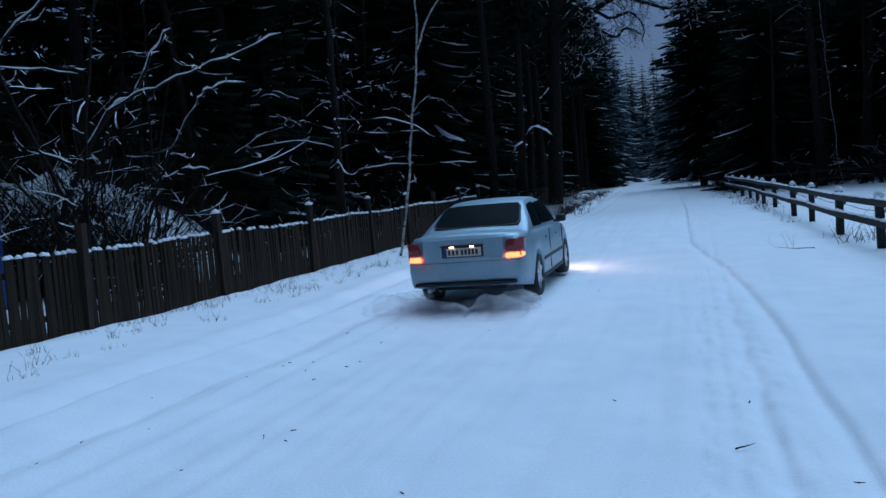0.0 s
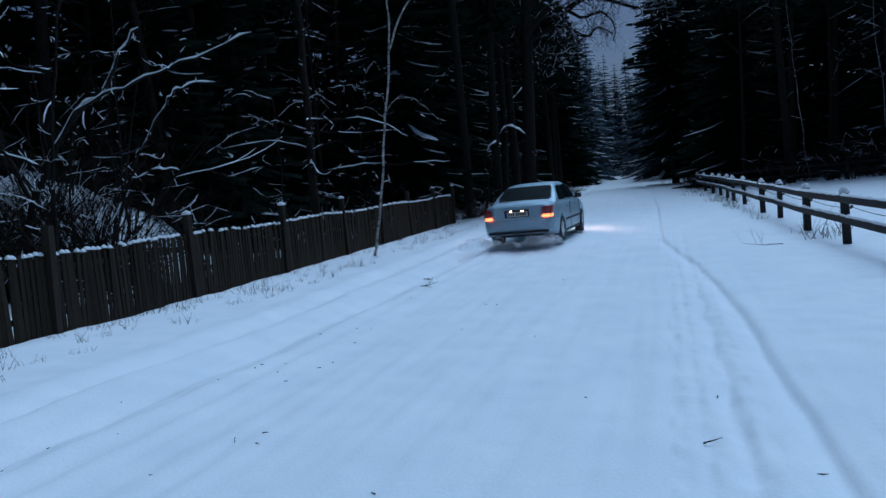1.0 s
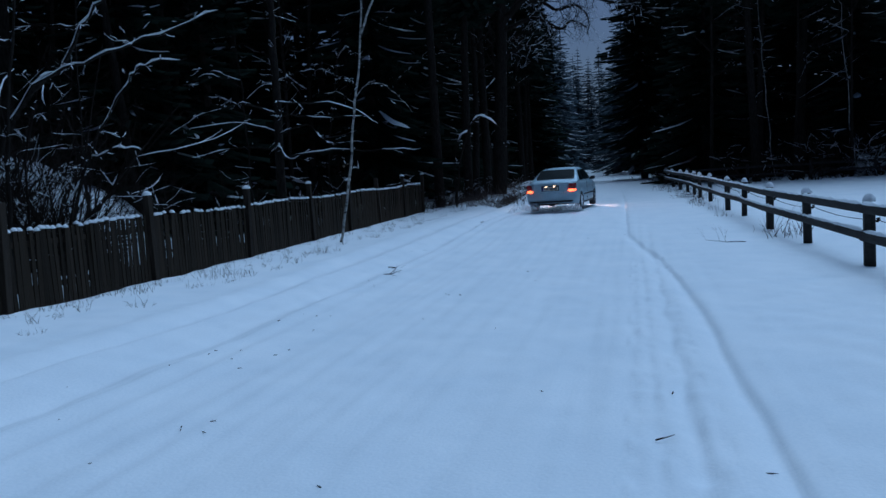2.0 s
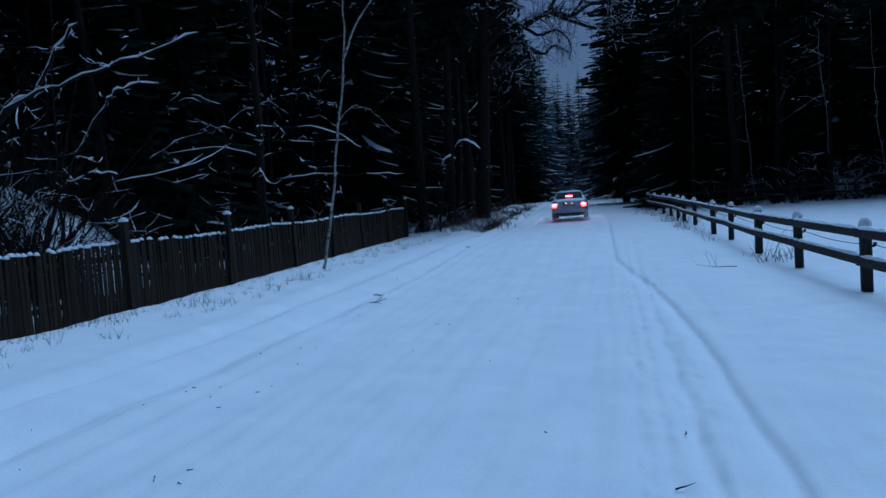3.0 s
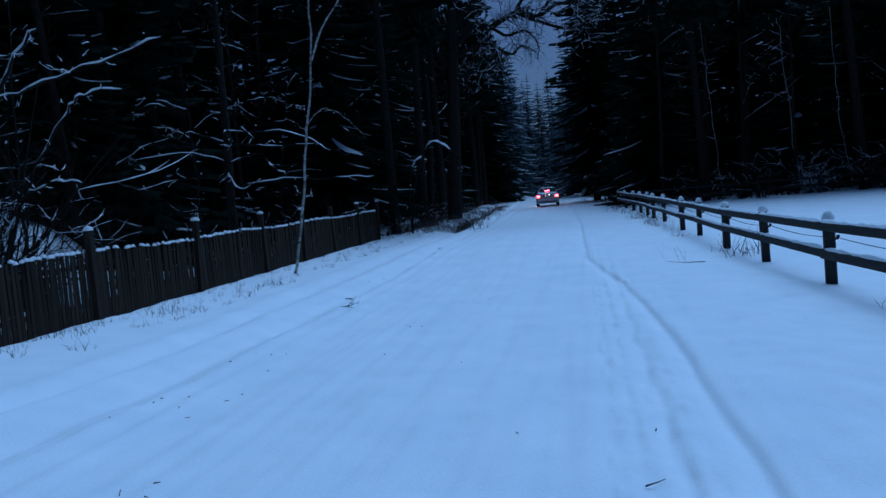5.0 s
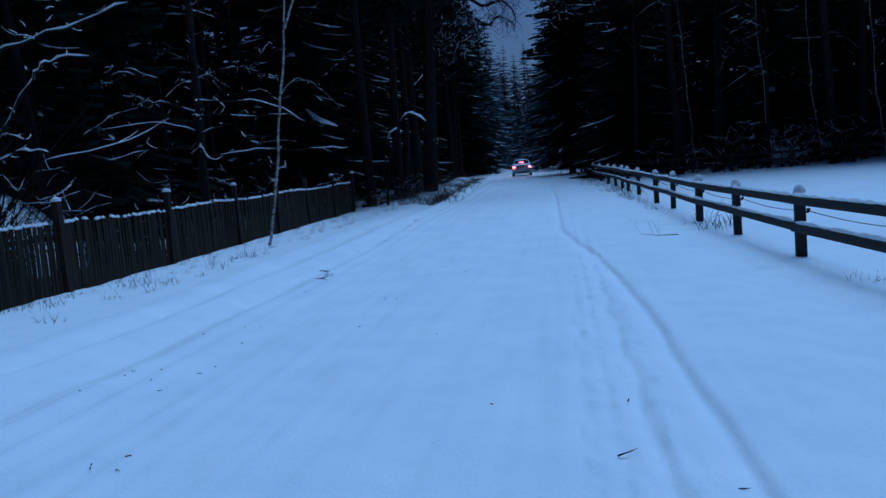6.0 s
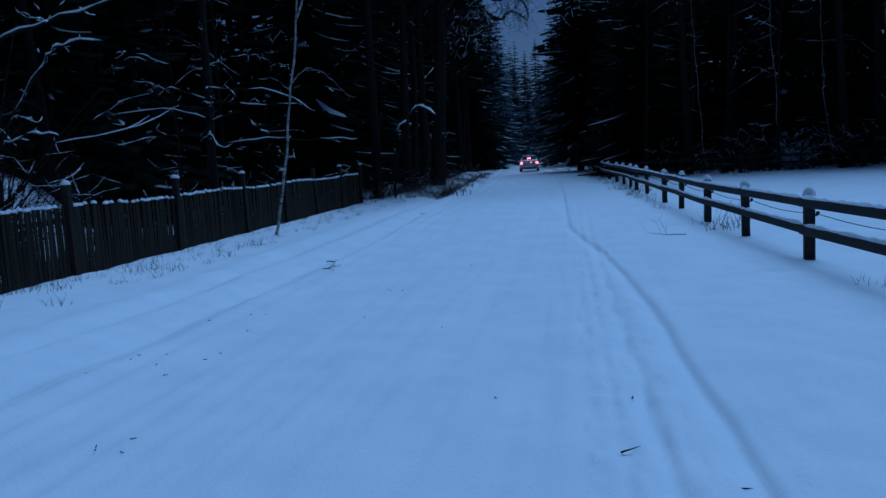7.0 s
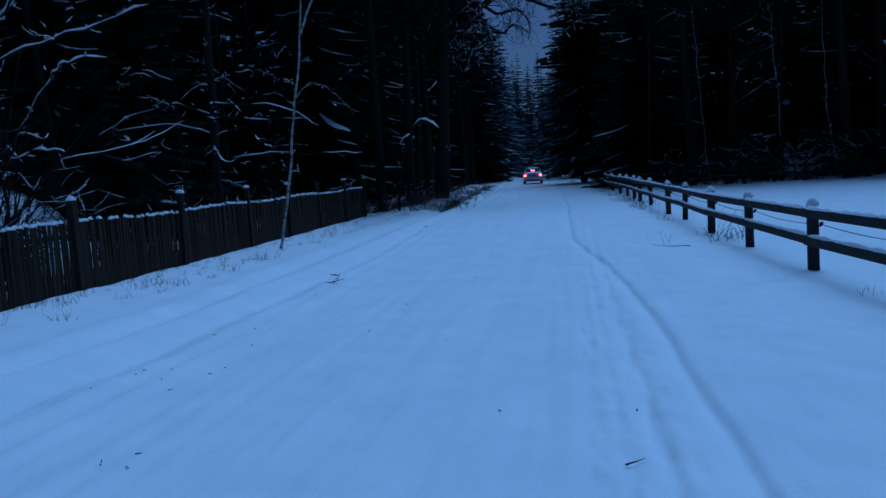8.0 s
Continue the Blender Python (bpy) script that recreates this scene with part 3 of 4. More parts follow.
def near_trees():
    # slender birch in front of the picket fence
    birch = shaped_tree("birch_tree", [
        ([(-7.45, 19, 0.1), (-7.05, 19, 2.1), (-6.78, 19, 3.8), (-6.5, 19, 5.5), (-6.42, 19.1, 7.6), (-6.3, 19.2, 10.5)], 0.040, 0.016),
        ([(-6.5, 19, 5.5), (-6.05, 18.9, 6.3), (-5.5, 18.8, 7.0), (-4.9, 18.7, 8.6)], 0.032, 0.01),
        ([(-6.78, 19, 3.9), (-6.3, 18.9, 4.25), (-5.7, 18.8, 4.0), (-5.2, 18.8, 3.4)], 0.014, 0.005),
        ([(-6.8, 19, 3.75), (-7.2, 19, 4.1), (-7.6, 19, 4.1)], 0.012, 0.005)], 31, BIRCH, 0.25, 1.2, 0.35, 0.5, jag=0.022)
    tagged(birch, "slender white birch standing before the picket fence", "birch")
    # leaning snowy tree with long limbs
    t = shaped_tree("leaning_tree", [
        ([(-13.0, 13, 0.0), (-12.75, 13, 1.8), (-11.8, 13, 3.25), (-11.05, 13, 4.0), (-10.5, 13, 4.2), (-10.05, 13, 4.8), (-9.4, 13, 5.5)], 0.075, 0.022),
        ([(-12.0, 13, 3.0), (-11.1, 12.9, 3.9), (-9.8, 12.8, 4.25), (-8.4, 12.7, 4.5), (-6.8, 12.6, 4.8)], 0.038, 0.010),
        ([(-12.2, 13, 2.9), (-13.2, 12.6, 3.4), (-14.4, 12.4, 3.5)], 0.045, 0.015),
        ([(-12.6, 13, 2.2), (-13.4, 12.8, 4.2), (-13.8, 12.6, 5.6), (-13.0, 12.4, 6.4)], 0.05, 0.015)], 33, BARK, 0.96, 3.2, 0.42, 1.35, jag=0.042)
    tagged(t, "leaning leafless tree with thick snow along its limbs", "tree")
    t = shaped_tree("bowed_sapling", [
        ([(-11.5, 14, 0.0), (-11.4, 14, 1.55), (-10.6, 14, 3.0), (-9.8, 14, 4.0), (-9.35, 14, 4.32), (-8.4, 14, 4.35)], 0.036, 0.010),
        ([(-10.9, 14, 2.5), (-10.2, 13.9, 2.7), (-9.5, 13.8, 2.6)], 0.018, 0.006)], 35, BARK, 0.95, 3.0, 0.38, 1.4, jag=0.036)
    tagged(t, "bowed leafless sapling with snow on its stem", "tree")
    t = shaped_tree("bowed_sapling", [
        ([(-14.2, 11.5, 0.0), (-14.0, 11.5, 2.0), (-13.2, 11.4, 3.6), (-12.0, 11.2, 5.0), (-10.4, 11.1, 5.8)], 0.05, 0.014),
        ([(-14.0, 11.5, 2.6), (-14.9, 11.3, 3.9), (-14.6, 11.2, 5.4)], 0.03, 0.01),
        ([(-13.7, 11.5, 2.9), (-12.8, 11.2, 3.2), (-11.9, 11.0, 3.3)], 0.025, 0.008)], 36, BARK, 0.95, 3.0, 0.4, 1.4, jag=0.042)
    tagged(t, "bowed leafless sapling with snow on its stem", "tree")
    # tree with dead level limbs behind the fence
    t = shaped_tree("dead_limbed_tree", [
        ([(-10.1, 21, 0.0), (-10.0, 21, 4.0), (-9.95, 21, 9.0), (-9.9, 21, 17.0)], 0.16, 0.06),
        ([(-10.0, 21, 4.2), (-9.5, 20.3, 4.15), (-7.65, 20, 3.9), (-6.5, 19.9, 3.3)], 0.035, 0.008),
        ([(-10.0, 21, 3.7), (-9.4, 20.4, 3.8), (-8.2, 20.1, 3.62), (-6.6, 19.9, 3.5)], 0.03, 0.008),
        ([(-10.0, 21, 3.3), (-8.9, 20.4, 3.5), (-8.3, 20.1, 3.1), (-7.9, 20, 2.8)], 0.025, 0.01),
        ([(-10.0, 21, 2.6), (-8.4, 20.5, 2.7), (-6.8, 20.1, 2.6), (-5.4, 20, 2.52)], 0.028, 0.008),
        ([(-10.0, 21, 3.4), (-11.2, 20.5, 3.7), (-13.3, 20, 3.55)], 0.03, 0.008),
        ([(-10.0, 21, 3.9), (-10.8, 20.5, 4.25), (-12.0, 20.2, 4.0), (-13.0, 20, 3.5)], 0.03, 0.008),
        ([(-10.0, 21, 3.0), (-9.7, 20.3, 2.9), (-9.2, 20.1, 2.5), (-8.6, 20, 2.75)], 0.02, 0.006),
        ([(-10.0, 21, 2.9), (-11.5, 20.6, 3.0), (-12.8, 20.3, 2.7)], 0.025, 0.006)], 37, BARK, 0.85, 1.4, 0.4)
    tagged(t, "dark tree with long level dead limbs under snow", "tree")
    rng = random.Random(77)
    for k, (x, y) in enumerate(((-13.2, 16.5), (-12.4, 23.5), (-12.0, 29.0), (-14.4, 9.0), (-11.2, 12.0))):
        h = rng.uniform(6.5, 9.0)
        lx = rng.uniform(-0.6, 1.6)
        stems = [([(x, y, 0.0), (x + 0.15 * lx, y, h * 0.35), (x + 0.5 * lx, y + 0.2, h * 0.7), (x + lx, y + 0.3, h)], 0.045, 0.012)]
        for j in range(5):
            f = rng.uniform(0.4, 0.95)
            sx = rng.choice((-1, 1)) * rng.uniform(1.0, 2.4)
            bx, bz = x + lx * f * f, h * f
            stems.append(([(bx, y + 0.2 * f, bz), (bx + sx * 0.5, y - 0.1, bz + rng.uniform(0.1, 0.6)), (bx + sx, y - rng.uniform(-0.3, 0.5), bz + rng.uniform(-0.5, 0.7))], 0.02, 0.006))
        t = shaped_tree("sapling", stems, 80 + k, BARK, 0.7, 2.2, 0.35, 1.0)
        tagged(t, "slim leafless sapling with snow along its branches", "sapling", "saplings in the wood")
    # bough bent down by its snow at the roadside
    t = shaped_tree("bent_bush", [
        ([(-7.3, 31.8, 0.3), (-6.9, 31.5, 2.6), (-6.2, 31.2, 4.1), (-5.6, 31, 4.15), (-5.1, 31, 3.7), (-4.8, 31, 2.8), (-4.75, 31, 2.3)], 0.04, 0.015),
        ([(-7.3, 31.8, 0.3), (-7.2, 31.6, 2.4), (-6.9, 31.4, 3.4), (-6.5, 31.3, 3.7)], 0.03, 0.012)], 39, BARK, 1.0, 1.2, 0.3, 3.0)
    tagged(t, "sapling bowed over by a load of snow at the roadside", "sapling")
    # gnarled oak whose limbs reach over the road
    t = shaped_tree("oak_tree", [
        ([(-6.6, 38.5, 0.2), (-6.4, 38.4, 3.0), (-6.1, 38.3, 7.0), (-5.9, 38.2, 10.0), (-5.6, 38, 14.0)], 0.42, 0.2),
        ([(-6.0, 38.2, 9.2), (-4.9, 38, 10.3), (-3.9, 37.9, 10.2), (-2.6, 37.8, 10.7), (-1.5, 37.7, 10.4), (-0.3, 37.6, 10.8), (1.2, 37.5, 10.3)], 0.2, 0.05),
        ([(-3.9, 37.9, 10.2), (-3.0, 37.6, 9.6), (-2.2, 37.4, 9.7), (-1.6, 37.3, 9.0), (-1.7, 37.2, 8.2)], 0.09, 0.02),
        ([(-2.6, 37.8, 10.7), (-1.8, 37.9, 11.8), (-0.8, 38, 12.0), (0.4, 38.1, 12.6)], 0.1, 0.03),
        ([(-5.9, 38.2, 10.4), (-4.6, 38.4, 11.7), (-3.4, 38.6, 12.3), (-2.0, 38.8, 13.5)], 0.16, 0.04),
        ([(-5.9, 38.2, 9.0), (-4.2, 37.8, 9.4), (-3.0, 37.6, 8.7), (-2.4, 37.5, 9.0), (-1.7, 37.4, 8.6)], 0.12, 0.03),
        ([(-2.6, 37.8, 10.7), (-1.0, 37.8, 9.9), (0.4, 37.6, 9.6), (1.4, 37.4, 10.0)], 0.1, 0.03),
        ([(-5.7, 38, 12.0), (-3.0, 38, 13.0), (0.0, 38, 12.7), (2.5, 38, 13.6)], 0.14, 0.04),
        ([(-1.5, 37.7, 10.4), (-0.4, 37.5, 11.4), (0.8, 37.4, 11.2), (1.8, 37.2, 11.8)], 0.08, 0.03),
        ([(-6.1, 38.3, 7.4), (-5.0, 38, 8.1), (-4.3, 37.8, 8.0), (-3.6, 37.7, 8.4)], 0.09, 0.02)], 41, BARK, 0.6, 11, 1.1, 0.8, 2, 0.035, bare=1)
    tagged(t, "gnarled dark oak with snowy limbs over the road", "oak")
    for k, (x, y, h) in enumerate(((7.2, 44.2, 12), (13.5, 43.6, 14), (16.2, 42.4, 14), (17.4, 42.2, 13), (11.0, 43.4, 10))):
        b = shaped_tree("birch_tree", [([at_ground(x + 0.5, y, -0.1), (x + 0.1, y, 4.0), (x - 0.1, y, 8.0), (x - 0.3, y, h)], 0.024, 0.010)], 50 + k, BIRCH, 0.1, 0.6, 0.6, 0.4, jag=0.07)
        tagged(b, "thin pale birch at the edge of the wood", "birch", "birches at the field")


near_trees()


def blue_tarp():
    rng = random.Random(5)
    bm = bmesh.new()
    bmesh.ops.create_grid(bm, x_segments=14, y_segments=18, size=0.5)
    for v in bm.verts:
        a, b = v.co.x, v.co.y
        v.co = Vector((a * 0.9, 0.16 * noise.noise((a * 5, b * 4, 1.0)) + 0.35 * b * b, b * 2.0 + 0.10 * noise.noise((a * 4, b * 6, 4.0)) - 0.35 * a * a))
    r = bmesh.ops.solidify(bm, geom=list(bm.faces), thickness=0.012)
    me = bm_mesh("tarp", bm, material("blue_tarpaulin", (0.01, 0.03, 0.14), (0.03, 0.08, 0.30), 0.5, 4, 30, 0.3), True)
    ob = new("tarp", me)
    ob.matrix_basis = pose(-12.4, 10.6, gz(-12.4, 10.6) + 1.25, 0, 0, 40)
    tagged(ob, "crumpled blue tarpaulin hung among the trees", "tarp")


blue_tarp()


def far_fence():
    rng = random.Random(6)
    fence = tagged(new("rail_fence"), "distant dark rail fence at the wood's edge", "fence")
    bm = bmesh.new()
    box(bm, 0, 0, 0.45, 0.14, 0.14, 1.1, 0.015)
    post_me = bm_mesh("post", bm, RAIL_WOOD)
    bm = bmesh.new()
    box(bm, 0, 0, 0, 3.1, 0.05, 0.12, 0.01)
    rail_me = bm_mesh("rail", bm, RAIL_WOOD)
    for k in range(9):
        x, y = 3.0 + 3 * k, 42.6 - 0.12 * k
        part("post", post_me, fence, m=pose(x, y, float(lie(x, y)), rng.uniform(-3, 3), rng.uniform(-3, 3), 0))
        if k < 8:
            for h in (0.42, 0.82):
                part("rail", rail_me, fence, m=pose(x + 1.5, y - 0.1, float(lie(x + 1.5, y)) + h, 0, rng.uniform(-1, 1), -2.3))


far_fence()


# ---- car ----
PAINT = material("silver_blue_paint", (0.29, 0.385, 0.45), (0.35, 0.45, 0.52), 0.42, 2, 14, 0.0, metal=0.35)
TRIM = material("black_plastic_trim", (0.012, 0.012, 0.014), (0.03, 0.03, 0.032), 0.6, 8, 60, 0.1)
CAR_GLASS = material("dark_car_glass", (0.003, 0.006, 0.007), (0.008, 0.013, 0.015), 0.4, 1.5, 6, 0.0, spec=0.015)
TYRE = material("tyre_rubber", (0.012, 0.012, 0.012), (0.05, 0.05, 0.055), 0.85, 6, 40, 0.3)
ALLOY = material("alloy_rim", (0.52, 0.54, 0.57), (0.72, 0.74, 0.77), 0.5, 6, 40, 0.0, metal=0.25)
RED_LENS = material("red_lamp_lens", (0.20, 0.014, 0.02), (0.28, 0.02, 0.028), 0.2, 20, 90, 0.1)
TAIL_LIT = glow("tail_light_lit", (1.0, 0.10, 0.02), 6.0)
BRAKE_LIT = glow("brake_light_lit", (1.0, 0.035, 0.04), 28.0)
HEAD_LIT = glow("headlight_lit", (1.0, 0.55, 0.35), 330.0)
PLATE = material("number_plate_white", (0.55, 0.52, 0.44), (0.70, 0.66, 0.56), 0.4, 8, 40, 0.0)
PLATE_LAMP = glow("plate_lamp_lit", (1.0, 0.55, 0.25), 14.0)
PLATE_INK = material("plate_ink", (0.02, 0.02, 0.03), (0.05, 0.05, 0.06), 0.5, 8, 40, 0.0)
PLATE_BLUE = material("plate_blue_band", (0.01, 0.03, 0.20), (0.02, 0.04, 0.25), 0.4, 8, 40, 0.0)

WHEEL_R, REAR_AXLE, FRONT_AXLE, HALF = 0.305, -1.30, 1.317, 0.866


def curve_at(pts, t):
    xs, ys = [p[0] for p in pts], [p[1] for p in pts]
    return float(np.interp(t, xs, ys))


def body_mesh():
    """Lower body: rounded sections along the car, with the wheel arches left open."""
    width = ((-2.24, 0.74), (-2.20, 0.79), (-2.05, 0.835), (-1.6, 0.86), (-0.6, 0.866), (0.8, 0.866), (1.5, 0.85), (1.95, 0.80), (2.12, 0.72), (2.20, 0.60), (2.24, 0.5))
    deck = ((-2.24, 0.91), (-2.21, 0.962), (-2.16, 0.985), (-2.0, 0.995), (-1.6, 0.992), (-1.2, 0.975), (0.9, 0.955), (1.2, 0.93), (1.7, 0.85), (2.05, 0.74), (2.20, 0.62), (2.24, 0.55))
    low = ((-2.24, 0.40), (-2.15, 0.30), (-1.9, 0.26), (-1.7, 0.22), (1.7, 0.20), (2.1, 0.22), (2.24, 0.32))
    ys = sorted(set(list(np.linspace(-2.24, 2.24, 57)) + [a + d for a in (REAR_AXLE, FRONT_AXLE) for d in np.linspace(-0.37, 0.37, 15)]))
    s = Soup()
    rows = []
    for y in ys:
        w, top, b = curve_at(width, y), curve_at(deck, y), curve_at(low, y)
        for a in (REAR_AXLE, FRONT_AXLE):
            q = 0.36 ** 2 - (y - a) ** 2
            if q > 0:
                b = max(b, WHEEL_R + math.sqrt(q) * 0.97)
        b = min(b, top - 0.2)
        mid = min(max(b + 0.04, 0.52), top - 0.1)
        half = [(0.60 * w, b), (0.955 * w, b), (0.985 * w, b + (mid - b) * 0.4), (1.0 * w, mid), (0.985 * w, mid + (top - mid) * 0.45), (0.95 * w, mid + (top - mid) * 0.78), (0.88 * w, mid + (top - mid) * 0.95), (0.72 * w, top), (0.36 * w, top + 0.014), (0.0, top + 0.02)]
        ring = [Vector((x, y, z)) for x, z in half] + [Vector((-x, y, z)) for x, z in reversed(half[:-1])]
        rows.append(len(s.v))
        s.v += ring
    n = 19
    for r0, r1 in zip(rows, rows[1:]):
        for k in range(n):
            s.f.append((r0 + k, r0 + (k + 1) % n, r1 + (k + 1) % n, r1 + k))
    s.f.append(tuple(rows[0] + k for k in range(n - 1, -1, -1)))
    s.f.append(tuple(rows[-1] + k for k in range(n)))
    return s.mesh("body", PAINT)


ROOF = ((-1.74, 0.945, 0.77), (-1.56, 1.0, 0.75), (-1.24, 1.168, 0.695), (-0.90, 1.345, 0.615), (-0.68, 1.395, 0.59), (-0.3, 1.415, 0.585), (0.15, 1.41, 0.585), (0.38, 1.375, 0.60), (0.75, 1.18, 0.67), (1.2, 0.945, 0.76))


def roof_at(y):
    return curve_at([(a, b) for a, b, c in ROOF], y), curve_at([(a, c) for a, b, c in ROOF], y)


def cabin_mesh():
    s = Soup()
    rows = []
    ys = [a for a, b, c in ROOF] + [-1.55, -1.15, -0.55, 0.55, 0.95]
    for y in sorted(ys):
        z, w = roof_at(y)
        base = 0.88
        wb = 0.80
        f = max(0.02, (z - base) / 0.53)
        side = [(wb, base - 0.02), (wb - (wb - w) * 0.5 * min(1, f * 1.2), base + (z - base) * 0.5), (w + 0.03 * (1 - f), z - 0.045 * min(1, f)), (w - 0.06, z - 0.008), (w * 0.5, z + 0.012), (0, z + 0.018)]
        rows.append(len(s.v))
        s.v += [Vector((x, y, q)) for x, q in side] + [Vector((-x, y, q)) for x, q in reversed(side[:-1])]
    n = 11
    for a, b in zip(rows, rows[1:]):
        for k in range(n - 1):
            s.f.append((a + k, a + k + 1, b + k + 1, b + k))
    return s.mesh("roof", PAINT)


def pane(corners, thick=0.008, steps=6, mat=None, name="window"):
    """A slightly bowed pane between four corners with softened corners."""
    a, b, c, d = [Vector(p) for p in corners]
    nrm = (b - a).cross(d - a).normalized()
    s = Soup()
    for j in range(steps + 1):
        for i in range(steps + 1):
            u, v = i / steps, j / steps
            cu = u + (0.5 - u) * (0.06 if j in (0, steps) else 0)
            cv = v + (0.5 - v) * (0.06 if i in (0, steps) else 0)
            p = a.lerp(b, cu).lerp(d.lerp(c, cu), cv)
            s.v.append(p + nrm * (thick + 0.012 * math.sin(u * math.pi) * math.sin(v * math.pi)))
    n = steps + 1
    for j in range(steps):
        for i in range(steps):
            s.f.append((j * n + i, j * n + i + 1, (j + 1) * n + i + 1, (j + 1) * n + i))
    base = len(s.v)
    ring = list(range(n)) + [j * n + n - 1 for j in range(1, n)] + [(n - 1) * n + i for i in range(n - 2, -1, -1)] + [j * n for j in range(n - 2, 0, -1)]
    s.v += [s.v[i] - nrm * (thick + 0.02) for i in ring]
    m = len(ring)
    for k in range(m):
        s.f.append((ring[k], base + k, base + (k + 1) % m, ring[(k + 1) % m]))
    return s.mesh(name, mat or CAR_GLASS, False)


def wheel_meshes():
    bm = bmesh.new()
    prof = ((0.20, -0.095), (0.285, -0.105), (0.303, -0.075), (0.307, 0), (0.303, 0.075), (0.285, 0.105), (0.20, 0.095))
    rings = []
    for r, x in prof:
        rings.append([bm.verts.new((x, r * math.cos(2 * math.pi * k / 28), r * math.sin(2 * math.pi * k / 28))) for k in range(28)])
    for p, q in zip(rings, rings[1:]):
        for k in range(28):
            bm.faces.new((p[k], p[(k + 1) % 28], q[(k + 1) % 28], q[k]))
    tyre = bm_mesh("tyre", bm, TYRE, True)
    bm = bmesh.new()
    bmesh.ops.create_cone(bm, cap_ends=True, segments=28, radius1=0.232, radius2=0.225, depth=0.15, matrix=Matrix.Rotation(math.pi / 2, 4, "Y"))
    for k in range(6):
        m = Matrix.Rotation(k * math.pi / 3, 4, "X")
        for x in (-0.085, 0.085):
            box(bm, x, 0, 0.11, 0.022, 0.055, 0.17, 0.006, m)
    bmesh.ops.create_cone(bm, cap_ends=True, segments=14, radius1=0.04, radius2=0.04, depth=0.20, matrix=Matrix.Rotation(math.pi / 2, 4, "Y"))
    return tyre, bm_mesh("rim", bm, ALLOY)


def bm_box(name, mat, *boxes):
    bm = bmesh.new()
    for b in boxes:
        box(bm, *b)
    return bm_mesh(name, bm, mat)


def lens(sgn, z0, z1, mat, name):
    """A lamp lens that wraps round the rear corner."""
    s = Soup()
    n = 9
    for k in range(n):
        x = 0.59 + 0.225 * k / (n - 1)
        y = -2.268 + (9.5 * (x - 0.69) ** 2 if x > 0.69 else 0)
        e = 0.012 if k in (0, n - 1) else 0
        for yy, zz in ((y, z0 + 0.01 + e), (y - 0.004, (z0 + z1) / 2), (y, z1 - 0.01 - e), (y + 0.10, z1 - e), (y + 0.10, z0 + e)):
            s.v.append(Vector((sgn * (x + (0.16 - 0.45 * (x - 0.59)) * max(0, zz - 0.74)), yy, zz)))
    for k in range(n - 1):
        for q in range(5):
            s.f.append((5 * k + q, 5 * k + (q + 1) % 5, 5 * k + 5 + (q + 1) % 5, 5 * k + 5 + q))
    s.f.append((0, 1, 2, 3, 4))
    s.f.append(tuple(5 * (n - 1) + q for q in (4, 3, 2, 1, 0)))
    return s.mesh(name, mat, False)


